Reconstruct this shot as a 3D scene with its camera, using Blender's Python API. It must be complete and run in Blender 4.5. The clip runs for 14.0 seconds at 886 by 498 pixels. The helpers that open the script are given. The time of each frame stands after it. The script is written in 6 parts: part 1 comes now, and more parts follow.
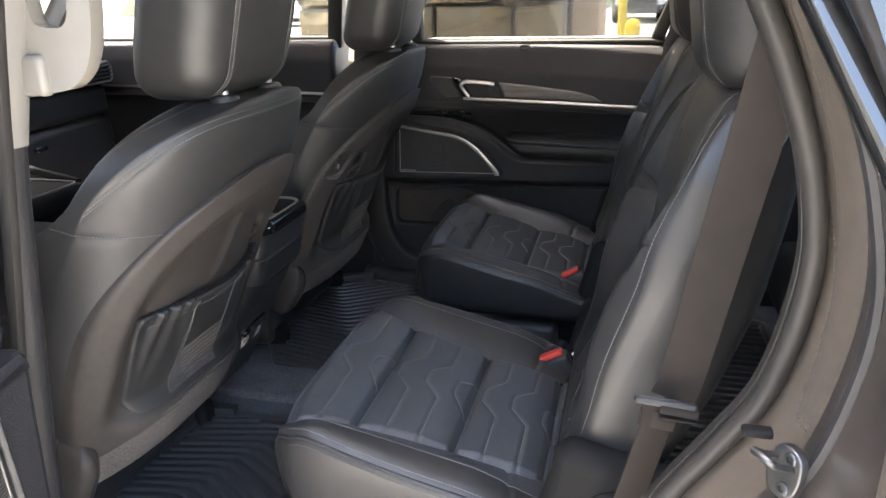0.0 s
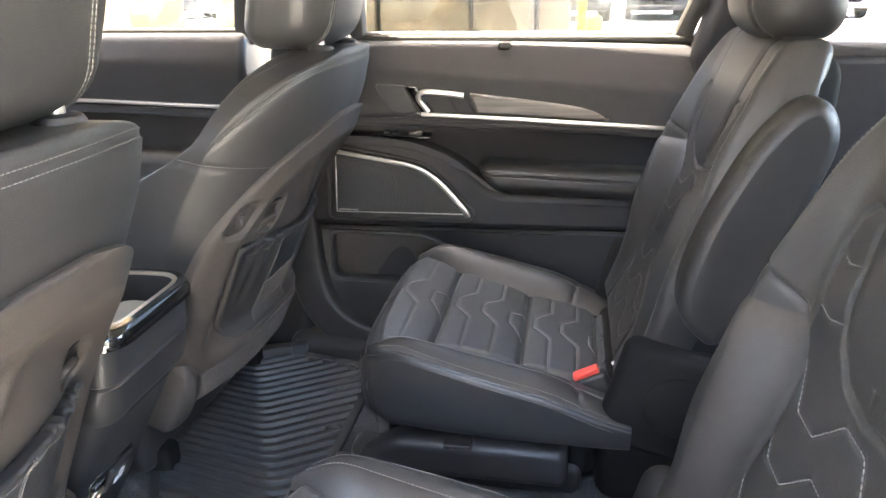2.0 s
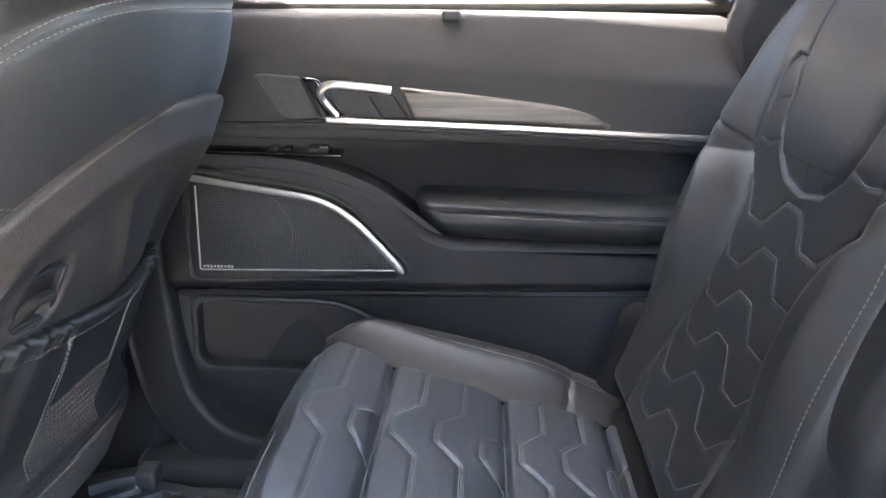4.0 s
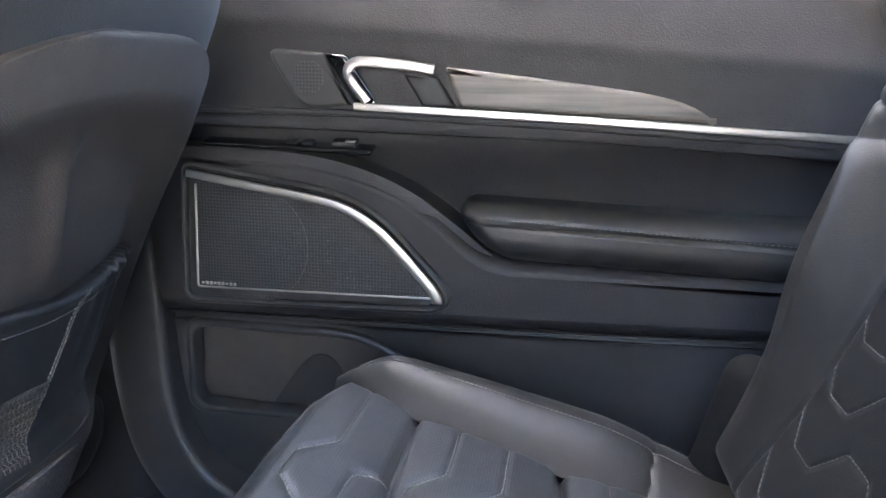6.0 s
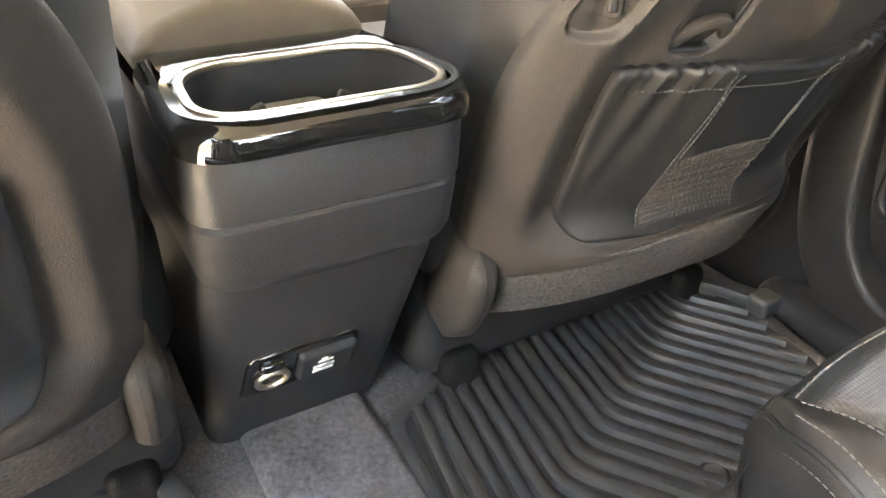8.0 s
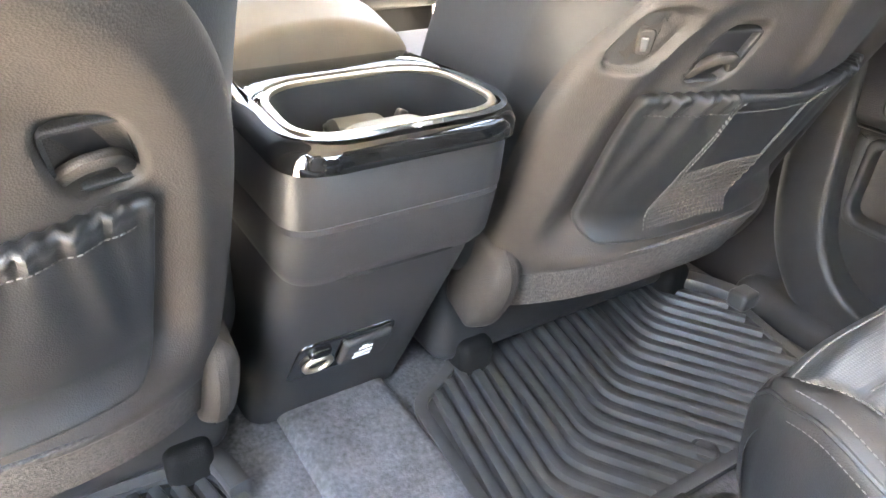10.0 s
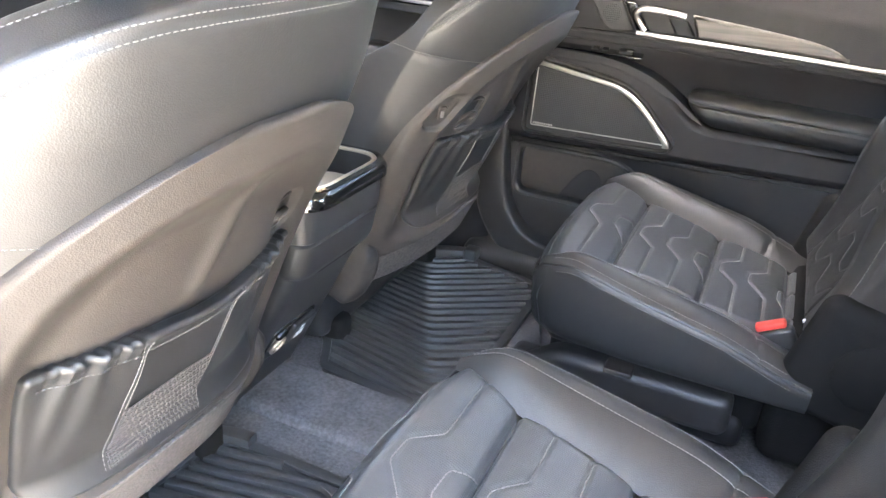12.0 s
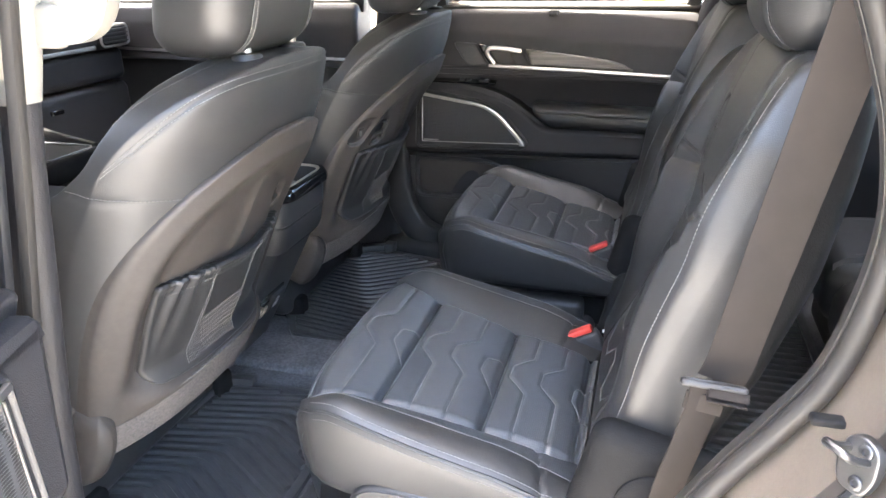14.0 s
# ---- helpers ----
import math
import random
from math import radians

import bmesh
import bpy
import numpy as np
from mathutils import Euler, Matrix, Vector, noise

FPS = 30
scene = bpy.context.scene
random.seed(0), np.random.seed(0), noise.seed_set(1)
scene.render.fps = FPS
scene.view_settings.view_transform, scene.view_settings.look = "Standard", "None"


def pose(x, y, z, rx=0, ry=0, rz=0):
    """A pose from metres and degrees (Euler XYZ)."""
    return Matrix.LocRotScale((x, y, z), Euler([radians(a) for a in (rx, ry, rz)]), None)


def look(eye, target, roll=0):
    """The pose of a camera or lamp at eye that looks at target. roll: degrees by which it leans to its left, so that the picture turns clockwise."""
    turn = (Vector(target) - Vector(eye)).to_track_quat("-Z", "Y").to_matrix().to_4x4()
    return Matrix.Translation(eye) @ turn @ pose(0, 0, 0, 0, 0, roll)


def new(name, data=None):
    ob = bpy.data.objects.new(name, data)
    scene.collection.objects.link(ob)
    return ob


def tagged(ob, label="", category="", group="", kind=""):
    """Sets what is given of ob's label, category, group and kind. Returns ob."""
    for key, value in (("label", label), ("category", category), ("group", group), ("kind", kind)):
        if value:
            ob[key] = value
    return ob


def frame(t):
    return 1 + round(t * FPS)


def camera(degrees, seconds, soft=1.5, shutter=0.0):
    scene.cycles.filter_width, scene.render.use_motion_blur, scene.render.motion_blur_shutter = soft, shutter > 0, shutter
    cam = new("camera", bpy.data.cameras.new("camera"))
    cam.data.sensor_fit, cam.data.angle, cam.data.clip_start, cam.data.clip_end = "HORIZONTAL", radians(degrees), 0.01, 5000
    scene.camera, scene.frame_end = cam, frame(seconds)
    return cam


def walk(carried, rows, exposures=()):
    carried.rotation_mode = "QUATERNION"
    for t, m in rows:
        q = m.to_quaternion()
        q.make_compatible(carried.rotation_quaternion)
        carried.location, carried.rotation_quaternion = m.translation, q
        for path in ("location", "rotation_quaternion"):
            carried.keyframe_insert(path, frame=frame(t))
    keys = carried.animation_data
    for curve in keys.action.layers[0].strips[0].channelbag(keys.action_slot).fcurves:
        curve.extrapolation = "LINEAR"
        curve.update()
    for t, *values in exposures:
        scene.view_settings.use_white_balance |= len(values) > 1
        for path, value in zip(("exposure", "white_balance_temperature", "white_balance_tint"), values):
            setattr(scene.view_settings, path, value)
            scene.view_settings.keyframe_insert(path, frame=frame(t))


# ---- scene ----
cam = camera(63.0, 14.0)
U = 1.08  # metres to a plan unit
PATH = [
    (0, (0.112, -1.379, 1.398), (-0.369, 0.437, 0.71), -1.6),
    (0.5, (0.082, -1.281, 1.392), (-0.367, 0.541, 0.698), -0.9),
    (1, (0.041, -1.137, 1.392), (-0.382, 0.687, 0.689), -0.9),
    (1.5, (-0.004, -1.002, 1.378), (-0.39, 0.831, 0.675), -0.6),
    (2, (-0.049, -0.831, 1.354), (-0.377, 1.014, 0.657), -0.8),
    (2.5, (-0.075, -0.714, 1.329), (-0.328, 1.147, 0.644), -0.8),
    (3, (-0.113, -0.559, 1.301), (-0.294, 1.312, 0.617), -0.4),
    (3.5, (-0.125, -0.423, 1.267), (-0.272, 1.458, 0.604), -0.3),
    (3.7, (-0.143, -0.377, 1.252), (-0.25, 1.512, 0.603), 0.0),
    (6, (-0.127, -0.115, 1.126), (-0.438, 1.802, 0.648), 1.0),
    (6.5, (-0.141, -0.116, 1.152), (-0.734, 1.679, 0.498), 0.6),
    (7, (-0.153, -0.143, 1.131), (-1.16, 1.392, 0.337), 1.2),
    (7.5, (-0.165, -0.167, 1.116), (-1.473, 1.036, 0.199), 1.5),
    (8, (-0.164, -0.184, 1.103), (-1.654, 0.696, 0.101), 0.6),
    (8.2, (-0.161, -0.189, 1.1), (-1.694, 0.605, 0.09), 0.2),
    (10.3, (-0.145, -0.336, 1.173), (-1.499, 0.725, 0.152), 4.7),
    (10.5, (-0.146, -0.386, 1.191), (-1.424, 0.777, 0.185), 5.2),
    (11, (-0.126, -0.546, 1.23), (-1.211, 0.84, 0.28), 5.4),
    (11.5, (-0.116, -0.707, 1.281), (-0.994, 0.841, 0.368), 5.0),
    (12, (-0.076, -0.851, 1.312), (-0.81, 0.792, 0.438), 3.3),
    (12.5, (-0.033, -1.012, 1.336), (-0.657, 0.693, 0.498), 1.7),
    (13, (0.001, -1.126, 1.358), (-0.555, 0.615, 0.545), 0.4),
    (13.5, (0.052, -1.235, 1.371), (-0.477, 0.527, 0.586), -0.6),
    (14, (0.078, -1.343, 1.377), (-0.434, 0.437, 0.622), -1.1),
]
EXPOSURES = [(0, 4.33, 7050, 10), (0.5, 5.1, 6850, 10), (1, 5.55, 7000, 10), (1.5, 5.72, 7000, 9), (2, 5.98, 7500, 10), (2.5, 5.8, 7600, 10), (3.5, 5.93, 6850, 10), (6, 6.08, 6400, 10), (7, 6.87, 7800, 10),
             (7.5, 6.9, 8900, 10), (8, 6.72, 9900, 10), (10.5, 7.48, 7800, 10), (11, 7.32, 7600, 10), (11.5, 6.91, 7500, 10), (12.5, 6.13, 7300, 10), (13, 5.9, 7150, 10), (13.5, 5.72, 7050, 10), (14, 5.5, 6950, 10)]
walk(cam, [(t, look(Vector(eye) * U, Vector(target) * U, roll)) for t, eye, target, roll in PATH], EXPOSURES)

from mathutils.bvhtree import BVHTree
from mathutils.geometry import tessellate_polygon

# ---------------------------------------------------------------- light
world = bpy.data.worlds.new("sky")
scene.world = world
world.use_nodes = True
wn = world.node_tree
sky = wn.nodes.new("ShaderNodeTexSky")
sky.sky_type = "NISHITA"
sky.sun_disc = False
sky.sun_elevation = radians(76)
sky.sun_rotation = radians(-95)
sky.air_density, sky.dust_density = 1.0, 2.5
wn.nodes["Background"].inputs[1].default_value = 0.15
wn.links.new(sky.outputs[0], wn.nodes["Background"].inputs[0])
sun_data = bpy.data.lights.new("sun", "SUN")
sun_data.energy = 2.2
sun_data.angle = radians(0.6)
sun_data.color = (1.0, 0.95, 0.88)
sun = new("sun", sun_data)
sun.matrix_world = look((-2.2, -0.35, 9.7), (0.0, 0.0, 0.0))


# ---------------------------------------------------------------- materials
def mat(name, color, rough=0.6, metal=0.0, vary=0.12, scale=30.0, bump=0.0, bump_scale=400.0, coat=0.0, kind="noise", color2=None, stretch=(1, 1, 1), big=4.0, spec=0.5, pits=False):
    """A surface with variation at two scales, fine relief and wear."""
    m = bpy.data.materials.new(name)
    m.use_nodes = True
    t = m.node_tree
    b = t.nodes["Principled BSDF"]
    co = t.nodes.new("ShaderNodeTexCoord")
    mp = t.nodes.new("ShaderNodeMapping")
    mp.inputs["Scale"].default_value = stretch
    t.links.new(co.outputs["Object"], mp.inputs[0])
    fine = t.nodes.new("ShaderNodeTexNoise")
    fine.inputs["Scale"].default_value = scale
    fine.inputs["Detail"].default_value = 6
    coarse = t.nodes.new("ShaderNodeTexNoise")
    coarse.inputs["Scale"].default_value = big
    coarse.inputs["Detail"].default_value = 3
    t.links.new(mp.outputs[0], fine.inputs[0])
    t.links.new(mp.outputs[0], coarse.inputs[0])
    add = t.nodes.new("ShaderNodeMath")
    add.operation = "MULTIPLY_ADD"
    add.inputs[1].default_value = 0.6
    t.links.new(fine.outputs[0], add.inputs[0])
    half = t.nodes.new("ShaderNodeMath")
    half.operation = "MULTIPLY"
    half.inputs[1].default_value = 0.4
    t.links.new(coarse.outputs[0], half.inputs[0])
    t.links.new(half.outputs[0], add.inputs[2])
    ramp = t.nodes.new("ShaderNodeValToRGB")
    c = Vector(color)
    d = Vector(color2) if color2 else c
    ramp.color_ramp.elements[0].position, ramp.color_ramp.elements[1].position = 0.3, 0.7
    ramp.color_ramp.elements[0].color = (*(c * (1 - vary)), 1)
    ramp.color_ramp.elements[1].color = (*(d * (1 + vary)), 1)
    t.links.new(add.outputs[0], ramp.inputs[0])
    t.links.new(ramp.outputs[0], b.inputs["Base Color"])
    rr = t.nodes.new("ShaderNodeMapRange")
    rr.inputs[3].default_value, rr.inputs[4].default_value = max(0.02, rough - 0.06), min(1.0, rough + 0.06)
    t.links.new(coarse.outputs[0], rr.inputs[0])
    t.links.new(rr.outputs[0], b.inputs["Roughness"])
    b.inputs["Metallic"].default_value = metal
    b.inputs["Coat Weight"].default_value = coat
    b.inputs["Specular IOR Level"].default_value = spec
    if bump:
        bp = t.nodes.new("ShaderNodeBump")
        bp.inputs["Strength"].default_value = bump
        bp.inputs["Distance"].default_value = 0.001
        if kind == "leather":
            g = t.nodes.new("ShaderNodeTexVoronoi")
            g.inputs["Scale"].default_value = bump_scale
            t.links.new(mp.outputs[0], g.inputs[0])
            t.links.new(g.outputs["Distance"], bp.inputs["Height"])
        elif kind == "dots":
            bp.invert = True
            g = t.nodes.new("ShaderNodeTexVoronoi")
            g.inputs["Scale"].default_value = bump_scale
            g.inputs["Randomness"].default_value = 0.0
            t.links.new(mp.outputs[0], g.inputs[0])
            hole = t.nodes.new("ShaderNodeMapRange")
            hole.inputs[1].default_value, hole.inputs[2].default_value = 0.30, 0.42
            hole.inputs[3].default_value, hole.inputs[4].default_value = 1.0, 0.0
            t.links.new(g.outputs["Distance"], hole.inputs[0])
            t.links.new(hole.outputs[0], bp.inputs["Height"])
            if pits:
                dim = t.nodes.new("ShaderNodeMixRGB")
                dim.blend_type = "MULTIPLY"
                dim.inputs[2].default_value = (0.06, 0.06, 0.06, 1)
                t.links.new(hole.outputs[0], dim.inputs[0])
                t.links.new(ramp.outputs[0], dim.inputs[1])
                t.links.new(dim.outputs[0], b.inputs["Base Color"])
        elif kind == "weave":
            g = t.nodes.new("ShaderNodeTexWave")
            g.inputs["Scale"].default_value = bump_scale
            g.inputs["Distortion"].default_value = 1.5
            t.links.new(mp.outputs[0], g.inputs[0])
            t.links.new(g.outputs["Fac"], bp.inputs["Height"])
        else:
            g = t.nodes.new("ShaderNodeTexNoise")
            g.inputs["Scale"].default_value = bump_scale
            g.inputs["Detail"].default_value = 4
            t.links.new(mp.outputs[0], g.inputs[0])
            t.links.new(g.outputs[0], bp.inputs["Height"])
        t.links.new(bp.outputs[0], b.inputs["Normal"])
    return m


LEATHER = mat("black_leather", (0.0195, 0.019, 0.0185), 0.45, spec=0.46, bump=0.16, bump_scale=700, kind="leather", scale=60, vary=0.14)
# Paler and bluer than black_leather: skylight on the cushions is put into the colour.
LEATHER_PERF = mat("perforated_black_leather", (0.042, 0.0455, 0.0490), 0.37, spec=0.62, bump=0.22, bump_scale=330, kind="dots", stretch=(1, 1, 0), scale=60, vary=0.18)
SHELL = mat("grained_black_plastic", (0.035, 0.030, 0.0262), 0.58, spec=0.34, bump=0.22, bump_scale=620, kind="leather", scale=80, vary=0.18)
PLASTIC = mat("black_plastic", (0.023, 0.0222, 0.0222), 0.45, spec=0.4, bump=0.22, bump_scale=600, kind="leather", scale=50, vary=0.15)
MATT = mat("matt_black_plastic", (0.009, 0.0088, 0.0088), 0.74, spec=0.1, bump=0.25, bump_scale=500, kind="leather", scale=50, vary=0.2)
JAMB = mat("tan_grey_jamb_paint", (0.135, 0.112, 0.088), 0.24, metal=0.3, coat=0.6, vary=0.08, scale=300)
SOFT = mat("soft_black_door_trim", (0.019, 0.0178, 0.0186), 0.5, spec=0.26, bump=0.3, bump_scale=520, kind="leather", scale=40, vary=0.14)
FABRIC = mat("dark_grey_needle_fabric", (0.062, 0.055, 0.050), 0.95, bump=1.0, bump_scale=420, scale=240, vary=0.85)
CARPET = mat("grey_carpet", (0.074, 0.075, 0.080), 1.0, bump=1.0, bump_scale=220, scale=150, vary=0.65, big=16)
RUBBER = mat("black_rubber", (0.038, 0.0385, 0.0395), 0.42, bump=0.2, bump_scale=300, scale=40, vary=0.22)
SEAL = mat("black_seal_rubber", (0.022, 0.0195, 0.017), 0.5, spec=0.3, bump=0.15, bump_scale=200, scale=30, vary=0.15)
GLOSS = mat("gloss_black_plastic", (0.006, 0.006, 0.006), 0.07, coat=0.6, vary=0.1)
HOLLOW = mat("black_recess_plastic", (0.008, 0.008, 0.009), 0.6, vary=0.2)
GRILLE = mat("perforated_grille", (0.030, 0.030, 0.031), 0.5, bump=0.6, bump_scale=230, kind="dots", stretch=(1, 0, 1), vary=0.15, pits=True)
CHROME = mat("brushed_satin_chrome", (0.47, 0.445, 0.42), 0.34, metal=1.0, vary=0.05, scale=200, stretch=(0.05, 1, 1))
CHAMPAGNE = mat("champagne_satin_trim", (0.60, 0.53, 0.43), 0.32, metal=1.0, vary=0.05)
STEEL = mat("zinc_plated_steel", (0.105, 0.106, 0.108), 0.45, metal=1.0, vary=0.2)
WOOD = mat("grey_brown_wood", (0.030, 0.026, 0.023), 0.45, vary=0.35, scale=34, color2=(0.150, 0.132, 0.115), stretch=(0.12, 1, 2.8), big=14, bump=0.15, bump_scale=60)
# Black lid leather; the windscreen's sheen on it is put into this tan.
LID = mat("sheen_toned_armrest_leather", (0.105, 0.086, 0.062), 0.6, spec=0.25, vary=0.1, bump=0.12, bump_scale=700, kind="leather")
BEIGE = mat("cream_trim_plastic", (0.17, 0.158, 0.135), 0.55, vary=0.05, bump=0.2, bump_scale=500)
THREAD = mat("pale_grey_thread", (0.145, 0.141, 0.134), 0.85, spec=0.2, vary=0.1, scale=400)
BODY = mat("dark_grey_metallic_paint", (0.060, 0.052, 0.046), 0.3, metal=0.5, coat=0.8, vary=0.06, scale=900)
RED = mat("red_buckle_plastic", (0.52, 0.045, 0.032), 0.45, vary=0.06)
WEB = mat("black_seat_belt_webbing", (0.022, 0.0182, 0.0156), 0.8, spec=0.12, kind="weave", bump=0.12, bump_scale=900, vary=0.15)
NET = mat("black_pocket_net", (0.035, 0.033, 0.032), 0.8, bump=1.0, bump_scale=260, kind="dots", stretch=(0, 1, 1), vary=0.3)
HEADLINER = mat("beige_headliner_cloth", (0.80, 0.75, 0.67), 0.95, bump=0.4, bump_scale=700, vary=0.06)
WHITE = mat("white_print", (0.75, 0.75, 0.75), 0.5, vary=0.04)
ASPHALT = mat("pale_concrete_paving", (0.54, 0.515, 0.47), 0.9, vary=0.15, scale=20, bump=0.5, bump_scale=90, big=0.4)
STONE = mat("buff_rough_stone", (0.24, 0.15, 0.055), 0.9, vary=0.4, scale=9, color2=(0.36, 0.29, 0.18), bump=1.0, bump_scale=14, big=2.0)
MORTAR = mat("grey_mortar", (0.40, 0.37, 0.31), 0.95, vary=0.15, scale=60, bump=0.5, bump_scale=120)
STUCCO = mat("pale_buff_stucco", (0.46, 0.32, 0.20), 0.9, vary=0.08, scale=60, bump=0.4, bump_scale=150)
YELLOW = mat("yellow_painted_steel", (0.75, 0.55, 0.02), 0.5, vary=0.1, scale=12)
GRASS = mat("mown_grass", (0.105, 0.125, 0.062), 1.0, vary=0.4, scale=8, color2=(0.17, 0.19, 0.11), bump=1.0, bump_scale=60, big=0.6)
CARWHITE = mat("white_car_paint", (0.75, 0.75, 0.75), 0.25, coat=0.8, vary=0.03)
CARDARK = mat("charcoal_car_paint", (0.03, 0.032, 0.036), 0.25, coat=0.8, vary=0.1)
DARKGLASS = mat("tinted_car_glass", (0.02, 0.024, 0.026), 0.05, vary=0.05)
RED_LAMP = mat("red_lamp_lens", (0.4, 0.02, 0.02), 0.2, vary=0.1)


def glass_material(name, tint):
    m = bpy.data.materials.new(name)
    m.use_nodes = True
    b = m.node_tree.nodes["Principled BSDF"]
    b.inputs["Base Color"].default_value = (*tint, 1)
    b.inputs["Roughness"].default_value = 0.0
    b.inputs["Transmission Weight"].default_value = 1.0
    b.inputs["IOR"].default_value = 1.45
    return m


GLASS = glass_material("clear_window_glass", (0.11, 0.112, 0.111))
SIDE_GLASS = glass_material("lightly_tinted_side_glass", (0.22, 0.225, 0.22))
TINTED = glass_material("grey_privacy_glass", (0.105, 0.106, 0.104))


# ---------------------------------------------------------------- mesh tools
def thing(name, label, category, group="", kind="", at=(0, 0, 0)):
    ob = new(name)
    ob.empty_display_size = 0.05
    ob.location = Vector(at) * U
    return tagged(ob, label, category, group, kind)


def part(name, vf, material, parent=None, label="", smooth=True, kind=""):
    v, f = np.asarray(vf[0], float) * U, vf[1]
    me = bpy.data.meshes.new(name)
    me.from_pydata([tuple(map(float, p)) for p in v], [], [tuple(map(int, q)) for q in f])
    if smooth:
        me.polygons.foreach_set("use_smooth", [True] * len(me.polygons))
        me.set_sharp_from_angle(angle=radians(42))
    me.materials.append(material)
    me.update()
    ob = new(name, me)
    if parent is not None:
        ob.parent = parent
        top = parent
        while top is not None:
            ob.location -= top.location
            top = top.parent
    if label:
        ob["label"] = label
    if kind:
        ob["kind"] = kind
    return ob


def join(*parts):
    v, f, n = [], [], 0
    for a, b in parts:
        v.append(np.asarray(a, float).reshape(-1, 3))
        f += [tuple(i + n for i in q) for q in b]
        n += len(v[-1])
    return np.concatenate(v), f


def moved(vf, m):
    v = np.c_[np.asarray(vf[0], float), np.ones(len(vf[0]))] @ np.array(m).T
    return v[:, :3], vf[1]


def rbox(c, s, r, n=6, k=4, fn=None):
    """A box of size s about c with edges rounded by r. n: spans along each side (one number or three), k: spans round an edge. fn(v, normals) shapes it."""
    h = np.array(s, float) / 2
    r = min(r, *(h * 0.999))
    n = (n, n, n) if isinstance(n, int) else n
    arc = r * np.tan(np.linspace(0, np.pi / 4, k + 1))

    def line(a):
        inner = np.linspace(-(h[a] - r), h[a] - r, n[a] + 1)
        return np.r_[-(h[a] - r) - arc[:0:-1], inner, h[a] - r + arc[1:]]

    verts, faces, base = [], [], 0
    for axis in range(3):
        a, b = (axis + 1) % 3, (axis + 2) % 3
        la, lb = line(a), line(b)
        for side in (-1, 1):
            g = np.zeros((len(la), len(lb), 3))
            g[..., a], g[..., b], g[..., axis] = la[:, None], lb[None, :], side * h[axis]
            verts.append(g.reshape(-1, 3))
            idx = base + np.arange(len(la) * len(lb)).reshape(len(la), len(lb))
            q = np.stack([idx[:-1, :-1], idx[1:, :-1], idx[1:, 1:], idx[:-1, 1:]], -1).reshape(-1, 4)
            faces.append(q if side > 0 else q[:, ::-1])
            base += len(la) * len(lb)
    v, f = np.concatenate(verts), np.concatenate(faces)
    _, first, back = np.unique(np.round(v, 6), axis=0, return_index=True, return_inverse=True)
    v, f = v[first], back.reshape(-1)[f]
    core = np.clip(v, -(h - r), h - r)
    d = v - core
    nrm = d / np.maximum(np.linalg.norm(d, axis=1, keepdims=True), 1e-9)
    v = core + nrm * r + np.array(c, float)
    if fn is not None:
        v = fn(v, nrm)
    return v, f


def fillet(poly, r, k=5, closed=True):
    """Round the corners of a flat polyline."""
    p = [np.array(q, float) for q in poly]
    out = []
    m = len(p)
    for i in range(m):
        if not closed and i in (0, m - 1):
            out.append(p[i])
            continue
        a, b, c = p[i - 1], p[i], p[(i + 1) % m]
        ri = r[i] if isinstance(r, (list, tuple)) else r
        da, dc = np.linalg.norm(a - b), np.linalg.norm(c - b)
        ra, rc = min(ri, da * 0.49), min(ri, dc * 0.49)
        s, e = b + (a - b) / da * ra, b + (c - b) / dc * rc
        for t in np.linspace(0, 1, k + 1):
            out.append((1 - t) ** 2 * s + 2 * t * (1 - t) * b + t * t * e)
    return out


def inset(poly, d):
    p = np.array(poly, float)
    area = 0.5 * np.sum(p[:, 0] * np.roll(p[:, 1], -1) - np.roll(p[:, 0], -1) * p[:, 1])
    e1 = p - np.roll(p, 1, 0)
    e2 = np.roll(p, -1, 0) - p
    n1 = np.c_[-e1[:, 1], e1[:, 0]] / np.maximum(np.linalg.norm(e1, axis=1, keepdims=True), 1e-9)
    n2 = np.c_[-e2[:, 1], e2[:, 0]] / np.maximum(np.linalg.norm(e2, axis=1, keepdims=True), 1e-9)
    b = n1 + n2
    b /= np.maximum(np.linalg.norm(b, axis=1, keepdims=True), 1e-9)
    k = 1 / np.maximum((b * n1).sum(1, keepdims=True), 0.5)
    return p + np.sign(area) * d * b * k


